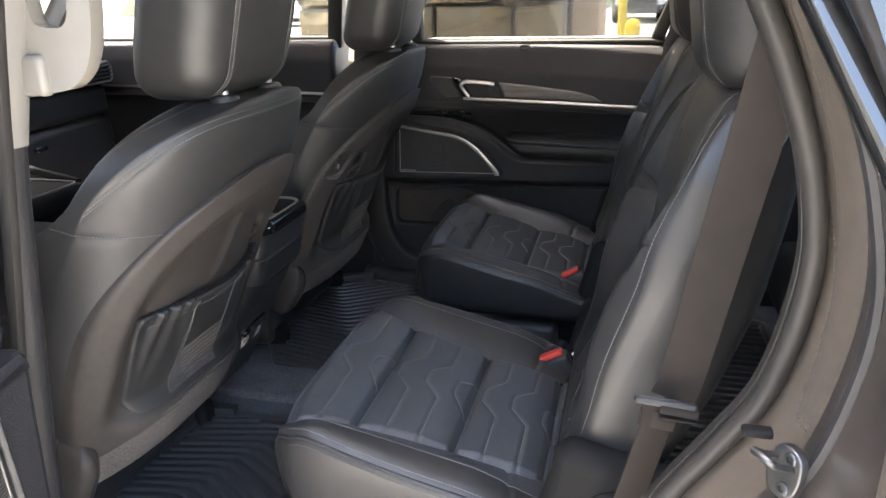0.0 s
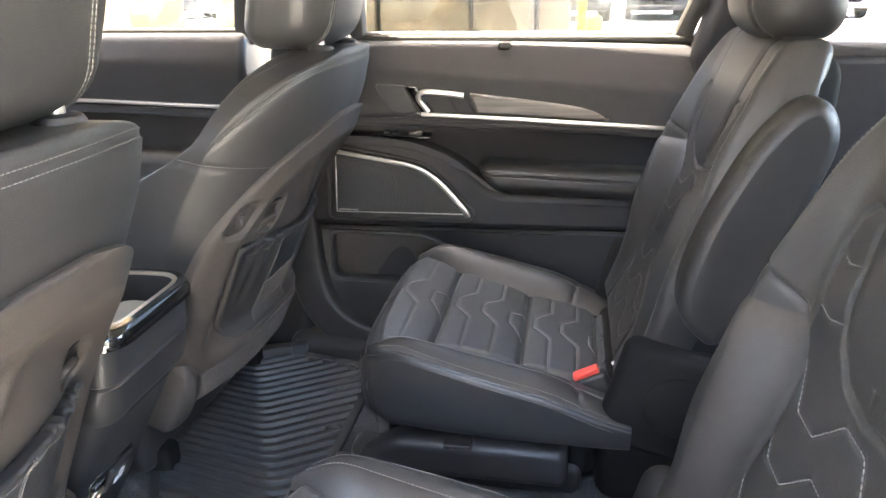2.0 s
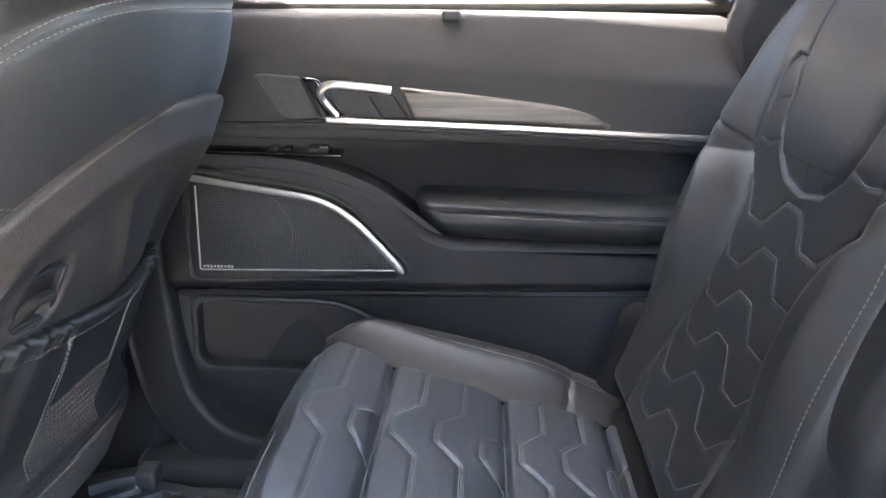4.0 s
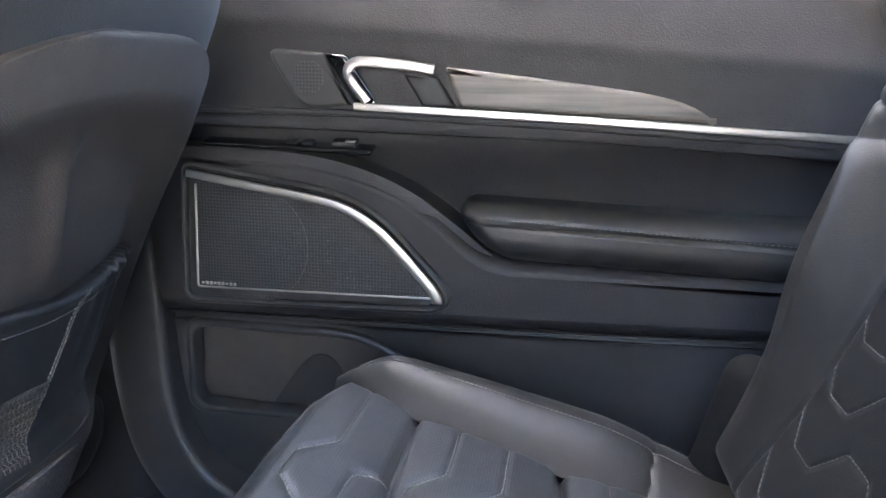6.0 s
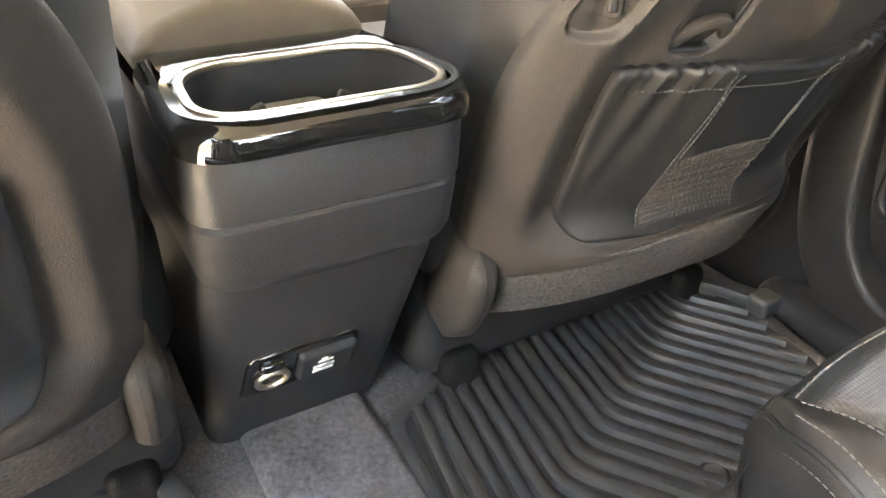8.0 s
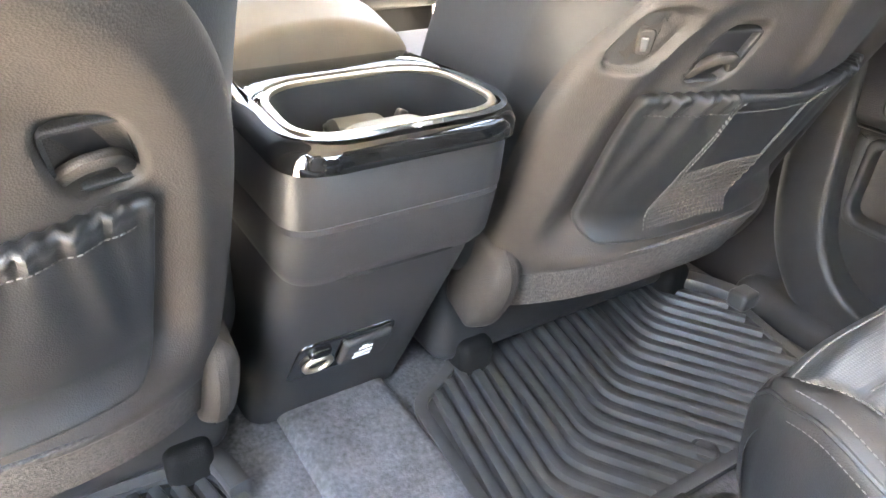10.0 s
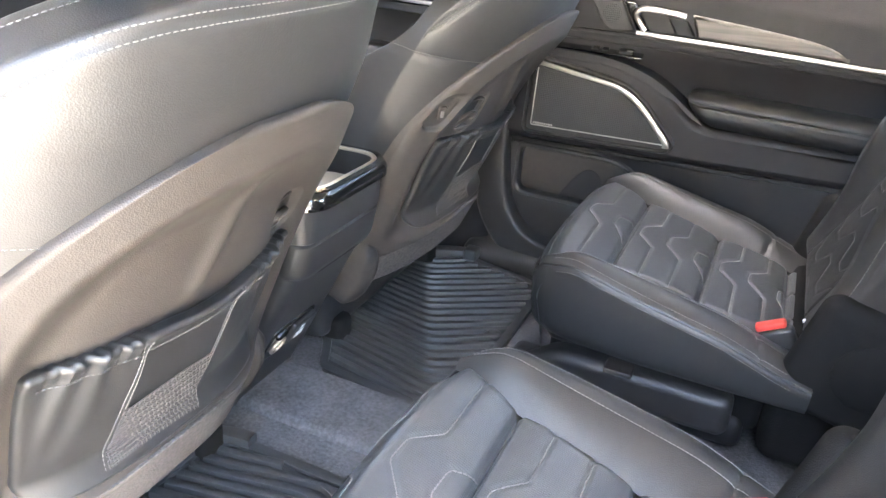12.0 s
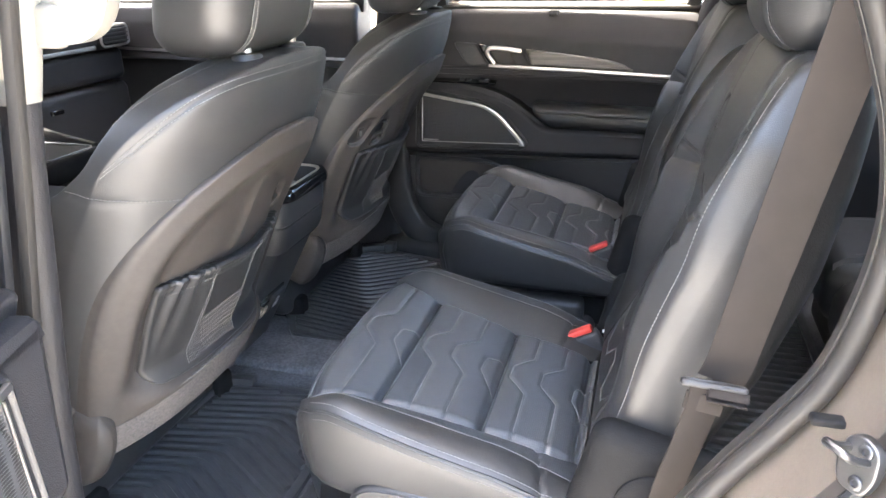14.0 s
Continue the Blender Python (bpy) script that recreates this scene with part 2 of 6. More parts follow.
def plate(poly, back, front, bevel=0.004, axis="y", hole=None):
    """A bevelled plate: a flat outline, thick from back to front along an axis. Outline in (x, z) for y, (y, z) for x, (x, y) for z. hole: an opening with as many corners."""
    p = np.array(poly, float)
    s = np.sign(front - back)

    def lift(q, d):
        q = np.asarray(q)
        w = np.full(len(q), d)
        if axis == "y":
            return np.c_[q[:, 0], w, q[:, 1]]
        if axis == "x":
            return np.c_[w, q[:, 0], q[:, 1]]
        return np.c_[q[:, 0], q[:, 1], w]

    m = len(p)
    rings = [lift(p, back), lift(p, front - s * bevel), lift(inset(p, bevel * 0.35), front - s * bevel * 0.3), lift(inset(p, bevel), front)]
    if hole is None:
        rings.append(lift(inset(p, bevel + 0.0015), front))
    if hole is not None:
        hp = np.array(hole, float)
        rings += [lift(inset(hp, -bevel), front), lift(inset(hp, -bevel * 0.35), front - s * bevel * 0.3), lift(hp, front - s * bevel), lift(hp, back)]
    f = []
    for a in range(len(rings) - 1):
        for i in range(m):
            j = (i + 1) % m
            f.append((a * m + i, a * m + j, (a + 1) * m + j, (a + 1) * m + i))
    if hole is None:
        top = rings[4]
        for t in tessellate_polygon([[Vector(q) for q in top]]):
            f.append(tuple(4 * m + i for i in t))
        f.append(tuple(reversed(range(m))))
    else:
        a = len(rings) - 1
        for i in range(m):
            j = (i + 1) % m
            f.append((a * m + i, a * m + j, j, i))
    return np.concatenate(rings), f


def smooth_path(pts, k=8, closed=False):
    """Catmull-Rom through points."""
    p = np.array(pts, float)
    m = len(p)
    out = []
    for i in range(m if closed else m - 1):
        q = [p[(i + o) % m] if closed else p[min(max(i + o, 0), m - 1)] for o in (-1, 0, 1, 2)]
        for t in np.linspace(0, 1, k, endpoint=False):
            out.append(0.5 * (2 * q[1] + (q[2] - q[0]) * t + (2 * q[0] - 5 * q[1] + 4 * q[2] - q[3]) * t * t + (3 * q[1] - q[0] - 3 * q[2] + q[3]) * t ** 3))
    if not closed:
        out.append(p[-1])
    return np.array(out)


def sweep(path, section, up=(0, 0, 1), closed=False, scale=None):
    """A section (list of (side, up)) drawn along a path; up tells which way is up across it, one vector or one for each point."""
    p = np.array(path, float)
    m, s = len(p), np.array(section, float)
    tan = np.roll(p, -1, 0) - np.roll(p, 1, 0)
    if not closed:
        tan[0], tan[-1] = p[1] - p[0], p[-1] - p[-2]
    tan /= np.maximum(np.linalg.norm(tan, axis=1, keepdims=True), 1e-9)
    upv = np.broadcast_to(np.array(up, float), (m, 3))
    side = np.cross(tan, upv)
    side /= np.maximum(np.linalg.norm(side, axis=1, keepdims=True), 1e-9)
    u = np.cross(side, tan)
    sc = np.ones(m) if scale is None else np.array(scale, float)
    v = p[:, None] + (side[:, None] * s[None, :, :1] + u[:, None] * s[None, :, 1:]) * sc[:, None, None]
    k = len(s)
    f = []
    for i in range(m if closed else m - 1):
        a, b = i * k, ((i + 1) % m) * k
        for j in range(k):
            f.append((a + j, a + (j + 1) % k, b + (j + 1) % k, b + j))
    if not closed:
        f.append(tuple(reversed(range(k))))
        f.append(tuple(range((m - 1) * k, m * k)))
    return v.reshape(-1, 3), f


def ring_section(r, k=8, flat=1.0):
    return [(r * math.cos(a), r * flat * math.sin(a)) for a in np.linspace(0, 2 * math.pi, k, endpoint=False)]


def bar_section(w, h, r=0.001):
    return fillet([(-w / 2, -h / 2), (w / 2, -h / 2), (w / 2, h / 2), (-w / 2, h / 2)], r, 2)


def lathe(profile, c, axis=(0, 0, 1), k=24):
    """A turned shape: profile of (radius, height) along an axis through c."""
    v, f = [], []
    for r, h in profile:
        for a in np.linspace(0, 2 * math.pi, k, endpoint=False):
            v.append((r * math.cos(a), r * math.sin(a), h))
    m = len(profile)
    for i in range(m - 1):
        for j in range(k):
            f.append((i * k + j, i * k + (j + 1) % k, (i + 1) * k + (j + 1) % k, (i + 1) * k + j))
    f.append(tuple(reversed(range(k))))
    f.append(tuple(range((m - 1) * k, m * k)))
    q = Vector((0, 0, 1)).rotation_difference(Vector(axis)).to_matrix().to_4x4()
    return moved((v, f), Matrix.Translation(c) @ q)


def stitches(path, r=0.0011, dash=0.0055, gap=0.0022):
    """A row of single stitches along a path."""
    p = np.array(path, float)
    seg = np.linalg.norm(np.diff(p, axis=0), axis=1)
    run = np.r_[0, np.cumsum(seg)]
    count = max(1, int(run[-1] / (dash + gap)))
    a = np.arange(count) * (run[-1] / count)
    b = np.minimum(a + dash, run[-1])
    s = np.stack([np.interp(a, run, p[:, i]) for i in range(3)], 1)
    e = np.stack([np.interp(b, run, p[:, i]) for i in range(3)], 1)
    d = e - s
    d /= np.maximum(np.linalg.norm(d, axis=1, keepdims=True), 1e-9)
    side = np.cross(d, np.array([0.31, 0.22, 0.92]))
    side /= np.maximum(np.linalg.norm(side, axis=1, keepdims=True), 1e-9)
    up = np.cross(side, d)
    c = [side * r, up * r, -side * r, -up * r]
    v = np.stack([s + q * 0.6 for q in c] + [e + q * 0.6 for q in c] + [(s + e) / 2 + q for q in c], 1).reshape(-1, 3)
    f = []
    for i in range(count):
        o = i * 12
        f += [(o, o + 3, o + 2, o + 1), (o + 4, o + 5, o + 6, o + 7)]
        for j in range(4):
            k = (j + 1) % 4
            f += [(o + j, o + k, o + 8 + k, o + 8 + j), (o + 8 + j, o + 8 + k, o + 4 + k, o + 4 + j)]
    return v, f


def line_distance(x, y, lines):
    """The distance of flat points from the nearest of some polylines."""
    best = np.full(len(x), 9.0)
    for line in lines:
        q = np.array(line, float)
        for a, b in zip(q[:-1], q[1:]):
            d = b - a
            t = np.clip(((x - a[0]) * d[0] + (y - a[1]) * d[1]) / (d @ d), 0, 1)
            best = np.minimum(best, np.hypot(x - a[0] - t * d[0], y - a[1] - t * d[1]))
    return best


def dense(line, step=0.004):
    q = np.array(line, float)
    run = np.r_[0, np.cumsum(np.linalg.norm(np.diff(q, axis=0), axis=1))]
    s = np.linspace(0, run[-1], max(2, int(run[-1] / step)))
    return np.stack([np.interp(s, run, q[:, i]) for i in range(q.shape[1])], 1)


def sstep(a, b, x):
    t = np.clip((np.asarray(x, float) - a) / (b - a), 0, 1)
    return t * t * (3 - 2 * t)


def bvh_of(vf):
    return BVHTree.FromPolygons([Vector(p) for p in vf[0]], [tuple(int(i) for i in q) for q in vf[1]])


def laid(tree, pts, way, lift=0.0008):
    """Points laid onto a surface along a direction; those that miss it are left out."""
    out = []
    way = Vector(way).normalized()
    for p in pts:
        hit, n, _, _ = tree.ray_cast(Vector(p), way)
        if hit is not None:
            if n.dot(way) > 0:
                n = -n
            out.append(np.array(hit + n * lift))
    return np.array(out)


def seam(name, tree, lines, way, parent, r=0.0011, dash=0.0055, gap=0.0022, label=""):
    rows = []
    for line in lines:
        p = laid(tree, dense(line), way)
        if len(p) > 2:
            rows.append(stitches(p, 0.85 * r, 0.8 * dash, 0.9 * gap))
    if rows:
        part(name, join(*rows), THREAD, parent, label, smooth=False)


def loft(rings):
    """A skin over rings with equally many points, closed at both ends."""
    k = len(rings[0])
    f = []
    for a in range(len(rings) - 1):
        for i in range(k):
            j = (i + 1) % k
            f.append((a * k + i, a * k + j, (a + 1) * k + j, (a + 1) * k + i))
    f.append(tuple(reversed(range(k))))
    f.append(tuple(range((len(rings) - 1) * k, len(rings) * k)))
    return np.concatenate([np.asarray(r, float) for r in rings]), f


def disc(c, r, h, axis, k=24, bevel=0.002):
    return lathe([(r, 0), (r, h - bevel), (r - bevel, h)], c, axis, k)


# ---------------------------------------------------------------- outside
def ground():
    g = thing("ground", "pale concrete parking lot with a strip of mown grass", "ground", kind="structure")
    part("paving", ([(-90, -90, 0), (90, -90, 0), (90, 40, 0), (-90, 40, 0)], [(0, 1, 2, 3)]), ASPHALT, g, smooth=False)
    part("lawn", ([(-90, 40, 0), (90, 40, 0), (90, 160, 5), (-90, 160, 5)], [(0, 1, 2, 3)]), GRASS, g, "sunlit green lawn beyond the paving", smooth=False)
    part("kerb", rbox((0, 40, 0.06), (180, 0.15, 0.12), 0.02, 1, 2), MORTAR, g)


ground()


def low_sky_wall():
    """An unseen wall on the open door's side, added to block low sky light."""
    w = thing("wall_low_sky", "unseen plain grey wall added to block low sky light", "wall", kind="structure")
    part("face", rbox((0, -9.0, 1.9), (60, 0.4, 3.8), 0.02, 1, 1), MORTAR, w)
    part("coping", rbox((0, -8.95, 3.85), (60, 0.6, 0.14), 0.02, 1, 1), MORTAR, w)


low_sky_wall()


def stone_building():
    b = thing("building_pier", "buff rough-faced stone pier beside pale stucco wall", "building")
    rng = random.Random(4)
    part("core", rbox((-0.92, 2.80, 1.6), (1.40, 0.9, 3.2), 0.01, 1, 1), MORTAR, b)
    z = 0.02
    while z < 2.9:
        h = rng.choice([0.22, 0.28, 0.34])
        x = -1.62
        while x < -0.25:
            w = min(rng.uniform(0.22, 0.5), -0.22 - x)
            if -0.22 - x - w < 0.12:
                w = -0.22 - x
            bulge = rng.uniform(0.02, 0.05)
            sd = rng.uniform(0, 50)

            def rough(v, n, sd=sd, bulge=bulge):
                v = v.copy()
                for i in range(len(v)):
                    v[i, 1] += 0.03 * noise.noise(Vector((v[i, 0] * 7 + sd, v[i, 2] * 7, sd))) * (n[i, 1] < 0)
                return v

            part("stone", rbox((x + w / 2, 2.34, z + h / 2), (w - 0.02, 0.06 + bulge, h - 0.02), 0.015, 3, 1, rough), STONE, b)
            x += w
        z += h
    part("wall", rbox((-0.143, 2.84, 1.6), (0.146, 0.9, 3.2), 0.01, 1, 1), STUCCO, b, "pale buff stucco return")
    part("downpipe", rbox((-0.205, 2.375, 1.6), (0.022, 0.03, 3.2), 0.015, 1, 2), SHELL, b)


stone_building()


def stucco_column(x, y):
    c = thing("building_column", "pale buff rendered square column", "column")
    part("shaft", rbox((x, y, 1.6), (0.5, 0.5, 3.2), 0.015, 1, 2), STUCCO, c)
    part("base", rbox((x, y, 0.15), (0.6, 0.6, 0.3), 0.02, 1, 2), MORTAR, c)


stucco_column(-2.33, 2.65)


def bollard(x, y, h, r=0.09):
    c = thing("bollard", "yellow painted steel bollard on the paving", "bollard", "yellow bollards")
    part("post", lathe([(r, 0), (r, h - 0.06), (r * 0.85, h - 0.02), (r * 0.4, h)], (x, y, 0)), YELLOW, c)
    part("base", lathe([(r * 1.6, 0), (r * 1.6, 0.02), (r, 0.03)], (x, y, 0)), MORTAR, c)


bollard(0.0, 4.75, 1.42, 0.034)
bollard(0.086, 4.5, 1.12, 0.056)


def parked_car(name, label, paint, x, y, truck=False, turn=0):
    c = thing(name, label, "car", "parked vehicles")
    m = pose(x, y, 0, 0, 0, turn)
    L, W, H = (5.4, 1.95, 1.85) if truck else (4.6, 1.82, 1.5)

    def shape(v, n):
        v = v.copy()
        up = sstep(0.55, 1.0, v[:, 2] / H)
        v[:, 0] *= 1 - 0.02 * up
        v[:, 1] *= 1 - 0.05 * up
        return v

    lower = rbox((0, 0, 0.32 + (H * 0.55 - 0.32) / 2 + 0.05), (L, W, H * 0.55 - 0.22), 0.16, 8, 4, shape)
    part("body", moved(lower, m), paint, c)

    def cabin(v, n):
        v = v.copy()
        up = sstep(H * 0.5, H, v[:, 2])
        v[:, 0] = v[:, 0] - up * (v[:, 0] - (0.25 if truck else 0.15)) * 0.32
        v[:, 1] *= 1 - 0.18 * up
        return v

    cl = L * (0.42 if truck else 0.6)
    cx = 0.2 if truck else 0.15
    part("cabin_glass", moved(rbox((cx, 0, H * 0.76), (cl, W * 0.9, H * 0.42), 0.1, 6, 3, cabin), m), DARKGLASS, c)
    part("roof", moved(rbox((cx, 0, H - 0.04), (cl * 0.68, W * 0.72, 0.1), 0.04, 4, 3), m), paint, c)
    for sx in (-1, 1):
        for sy in (-1, 1):
            w = part("wheel", moved(lathe([(0.2, -0.1), (0.34, -0.11), (0.36, -0.07), (0.36, 0.07), (0.34, 0.11), (0.2, 0.1)], (sx * L * 0.31, sy * (W / 2 - 0.1), 0.36), (0, 1, 0)), m), RUBBER, c)
            part("rim", moved(lathe([(0.05, -0.115), (0.21, -0.112), (0.22, 0.0), (0.21, 0.112), (0.05, 0.115)], (sx * L * 0.31, sy * (W / 2 - 0.1), 0.36), (0, 1, 0)), m), STEEL, w)
    for sy in (-1, 1):
        part("headlight", moved(rbox((-L / 2 + 0.04, sy * W * 0.37, H * 0.45), (0.12, 0.34, 0.16), 0.04, 2, 3), m), WHITE, c)
        part("tail_light", moved(rbox((L / 2 - 0.04, sy * W * 0.4, H * 0.47), (0.1, 0.22, 0.2), 0.04, 2, 3), m), RED_LAMP, c)
    part("grille", moved(rbox((-L / 2 + 0.0, 0, H * 0.4), (0.06, W * 0.5, H * 0.17), 0.02, 2, 2), m), GLOSS, c)
    part("bumper", moved(rbox((-L / 2 - 0.02, 0, 0.42), (0.14, W * 0.94, 0.16), 0.05, 3, 3), m), STEEL if truck else paint, c)


parked_car("parked_pickup", "charcoal pickup truck parked across the lot", CARDARK, 2.75, 27.5, True, 86)
parked_car("parked_car", "dark saloon car parked across the lot", CARDARK, 0.15, 26.8, False, 92)
parked_car("parked_car", "white saloon car parked across the lot", CARWHITE, -12.2, 27.5, False, 60)
parked_car("parked_car", "charcoal hatchback parked across the lot", CARDARK, -15.8, 28.5, False, 62)
parked_car("parked_car", "white hatchback parked across the lot", CARWHITE, 8.5, 28.0, False, 92)


# ---------------------------------------------------------------- car shell
def car_floor():
    fl = thing("floor", "grey carpeted car floor with black tunnel hump", "floor", kind="structure")
    part("floor_pan", rbox((-0.4, 0, 0.45), (3.4, 1.42, 0.10), 0.02, 2, 2), CARPET, fl)
    part("tunnel", rbox((-0.45, 0, 0.495), (1.2, 0.15, 0.04), 0.018, 3, 4), CARPET, fl)
    for s in (-1, 1):
        part("sill_trim", rbox((-0.15, s * 0.70, 0.50), (1.1, 0.10, 0.10), 0.03, 3, 4), PLASTIC, fl, "black plastic sill trim")


car_floor()


def roof():
    r = thing("ceiling", "beige cloth headliner under a dark metallic roof", "ceiling", kind="structure")
    part("headliner", rbox((-0.14, 0, 1.63), (2.68, 1.30, 0.03), 0.012, 2, 2), HEADLINER, r)
    part("roof_panel", rbox((-0.10, 0, 1.67), (2.80, 1.42, 0.04), 0.018, 2, 3), BODY, r)
    for s in (-1, 1):
        part("roof_rail", sweep([(-1.9, s * 0.66, 1.45), (-1.3, s * 0.67, 1.60), (-0.3, s * 0.68, 1.64), (0.9, s * 0.67, 1.60), (1.5, s * 0.66, 1.5)], bar_section(0.08, 0.09, 0.02)), BODY, r)


roof()


def side_rear(s):
    q = thing("wall_side", "black moulded trim and window frame beside the third row", "wall", kind="structure")
    part("quarter_trim", plate(fillet([(0.27, 0.46), (1.45, 0.46), (1.45, 1.215), (0.30, 1.215), (0.30, 1.0)], 0.05), s * 0.80, s * 0.69, 0.02), SOFT, q)
    part("window_ledge", rbox((0.92, s * 0.73, 1.215), (1.1, 0.07, 0.035), 0.015, 2, 3), SHELL, q)
    part("pillar_d", sweep([(1.4, s * 0.7, 1.1), (1.2, s * 0.62, 1.62)], bar_section(0.2, 0.08, 0.02), up=(0, s, 0)), SOFT, q)
    g = part("pane", plate([(0.40, 1.23), (1.35, 1.24), (1.15, 1.60), (0.50, 1.60)], s * 0.776, s * 0.772, 0.001), TINTED, q)
    g.visible_shadow = False


side_rear(1)
side_rear(-1)


def tailgate():
    q = thing("wall_rear", "black tailgate trim behind the third row", "wall", kind="structure")
    part("panel", rbox((1.40, 0, 0.85), (0.1, 1.4, 0.75), 0.03, 2, 3), SOFT, q)


tailgate()


# ---------------------------------------------------------------- doors
def outline(pts, r=0.02, k=5):
    return fillet(pts, r, k)


def rear_door(d, m=None, open_door=False):
    """A rear door's parts, as it hangs on the right side; m moves (and mirrors) it elsewhere."""

    def dp(name, vf, material, parent=d, label="", smooth=True, kind=""):
        if m is not None:
            vf = moved(vf, m)
            vf = (vf[0], [tuple(reversed(q)) for q in vf[1]])
        return part(name, vf, material, parent, label, smooth, kind)

    dp("outer_skin", rbox((-0.21, 0.87, 0.815), (1.0, 0.05, 0.68), 0.02, 2, 3), BODY)
    dp("core", rbox((-0.20, 0.80, 0.88), (0.88, 0.10, 0.66), 0.02, 2, 3), HOLLOW)

    def upper(v, n):
        v = v.copy()
        z, x = v[:, 2].copy(), v[:, 0]
        crease = 1.178 - 0.066 * (x + 0.48)
        v[:, 1] += np.clip(z - crease, 0, 1) * 0.45 * (n[:, 1] < 0.2)
        v[:, 1] += 0.006 * np.clip((z - 1.06) / 0.1, 0, 1) * (n[:, 1] < 0.2)
        return v

    x0 = -0.60 if open_door else -0.68
    dp("upper_panel", rbox(((x0 + 0.25) / 2, 0.765, 1.145), (0.25 - x0, 0.14, 0.176), 0.014, (30, 1, 22), 4, upper), SOFT, d, "soft black upper door trim")
    dp("window_seal", rbox((-0.18, 0.757, 1.236), (0.80, 0.03, 0.016), 0.006, 2, 3), SEAL)
    dp("window_rail", rbox((-0.18, 0.767, 1.246), (0.80, 0.012, 0.008), 0.003, 2, 2), CHROME)
    dp("window_lock_tab", rbox((-0.19, 0.735, 1.224), (0.026, 0.03, 0.016), 0.005, 1, 3), PLASTIC)
    # ledge under the chrome strip, then the recessed middle
    dp("ledge", sweep([(x0 + 0.02, 0.708, 1.072), (-0.1, 0.704, 1.063), (0.24, 0.706, 1.048)], bar_section(0.022, 0.022, 0.006), up=(0, 1, 0)), SOFT)

    def middle(v, n):
        v = v.copy()
        z = v[:, 2]
        v[:, 1] += 0.03 * np.sin(np.clip((z - 0.83) / 0.22, 0, 1) * math.pi) * (n[:, 1] < 0.2)
        return v

    dp("middle_panel", rbox((-0.20, 0.765, 0.945), (0.92, 0.10, 0.24), 0.012, (6, 1, 14), 3, middle), SOFT)
    dp("chrome_strip", sweep([(-0.362, 0.690, 1.0855), (-0.1, 0.688, 1.0765), (0.20, 0.691, 1.0625)], bar_section(0.0085, 0.007, 0.002), up=(0, 1, 0)), CHROME, d, "bright chrome strip")
    dp("strip_base", sweep([(x0 + 0.02, 0.696, 1.079), (-0.362, 0.694, 1.0775), (-0.1, 0.692, 1.0685), (0.20, 0.695, 1.0545)], bar_section(0.008, 0.008, 0.003), up=(0, 1, 0)), SOFT)
    wood = outline([(-0.260, 1.1305), (-0.16, 1.121), (-0.035, 1.106), (0.008, 1.095), (0.036, 1.076), (-0.243, 1.0855)], [0.004, 0.05, 0.03, 0.02, 0.006, 0.004])
    dp("wood_trim", plate(wood, 0.72, 0.693, 0.005), WOOD, d, "grey-brown wood trim inlay")
    rec = outline([(-0.388, 1.142), (-0.262, 1.132), (-0.244, 1.0855), (-0.352, 1.088)], [0.006, 0.004, 0.004, 0.006])
    dp("handle_recess", plate(rec, 0.72, 0.703, 0.002), SHELL)
    dp("handle_pivot", plate(outline([(-0.306, 1.122), (-0.268, 1.119), (-0.245, 1.087), (-0.285, 1.088)], 0.003), 0.72, 0.694, 0.002), HOLLOW)
    dp("bezel", plate(outline([(-0.397, 1.144), (-0.372, 1.142), (-0.335, 1.088), (-0.362, 1.087)], 0.004), 0.72, 0.690, 0.004), GLOSS)
    tw = outline([(-0.470, 1.149), (-0.400, 1.144), (-0.365, 1.086), (-0.425, 1.080)], [0.02, 0.004, 0.004, 0.02])
    tc = dp("tweeter_cover", plate(tw, 0.72, 0.694, 0.004), PLASTIC, d, "black tweeter cover with perforated middle")
    dp("tweeter_grille", lathe([(0.019, 0), (0.019, 0.001), (0.0, 0.0014)], (-0.418, 0.6945, 1.117), (0, -1, 0), 28), GRILLE, tc)
    hp = smooth_path([(-0.346, 0.688, 1.091), (-0.362, 0.684, 1.112), (-0.366, 0.680, 1.124), (-0.358, 0.679, 1.133), (-0.340, 0.679, 1.1345), (-0.300, 0.681, 1.131), (-0.270, 0.683, 1.127)], 6)
    dp("door_handle", sweep(hp, bar_section(0.0115, 0.011, 0.004), up=(0, 1, 0)), CHROME, d, "chrome door handle")

    def arm(v, n):
        v = v.copy()
        x, z = v[:, 0], v[:, 2]
        v[:, 0] += 0.048 * np.clip((0.979 - z) / 0.066, 0, 1) ** 1.3 * (1 - sstep(-0.24, -0.05, x))
        v[:, 2] -= 0.030 * (x + 0.10) * (z > 0.9)
        g = 0.004 * np.exp(-((v[:, 2] - (0.961 - 0.040 * (x + 0.2))) / 0.0028) ** 2) * (n[:, 1] < -0.1)
        return v - n * g[:, None]

    a = rbox((0.02, 0.722, 0.946), (0.54, 0.090, 0.068), 0.030, (30, 2, 30), 7, arm)
    ar = dp("armrest", a, LEATHER, d, "padded black leather armrest")
    at = bvh_of(a)
    rows = [laid(at, dense([(-0.215, 0.5, 0.966), (0.27, 0.5, 0.945)]), (0, 1, 0))]
    for r in rows:
        dp("stitching", stitches(r, 0.0004, 0.004, 0.0020), THREAD, ar, smooth=False)

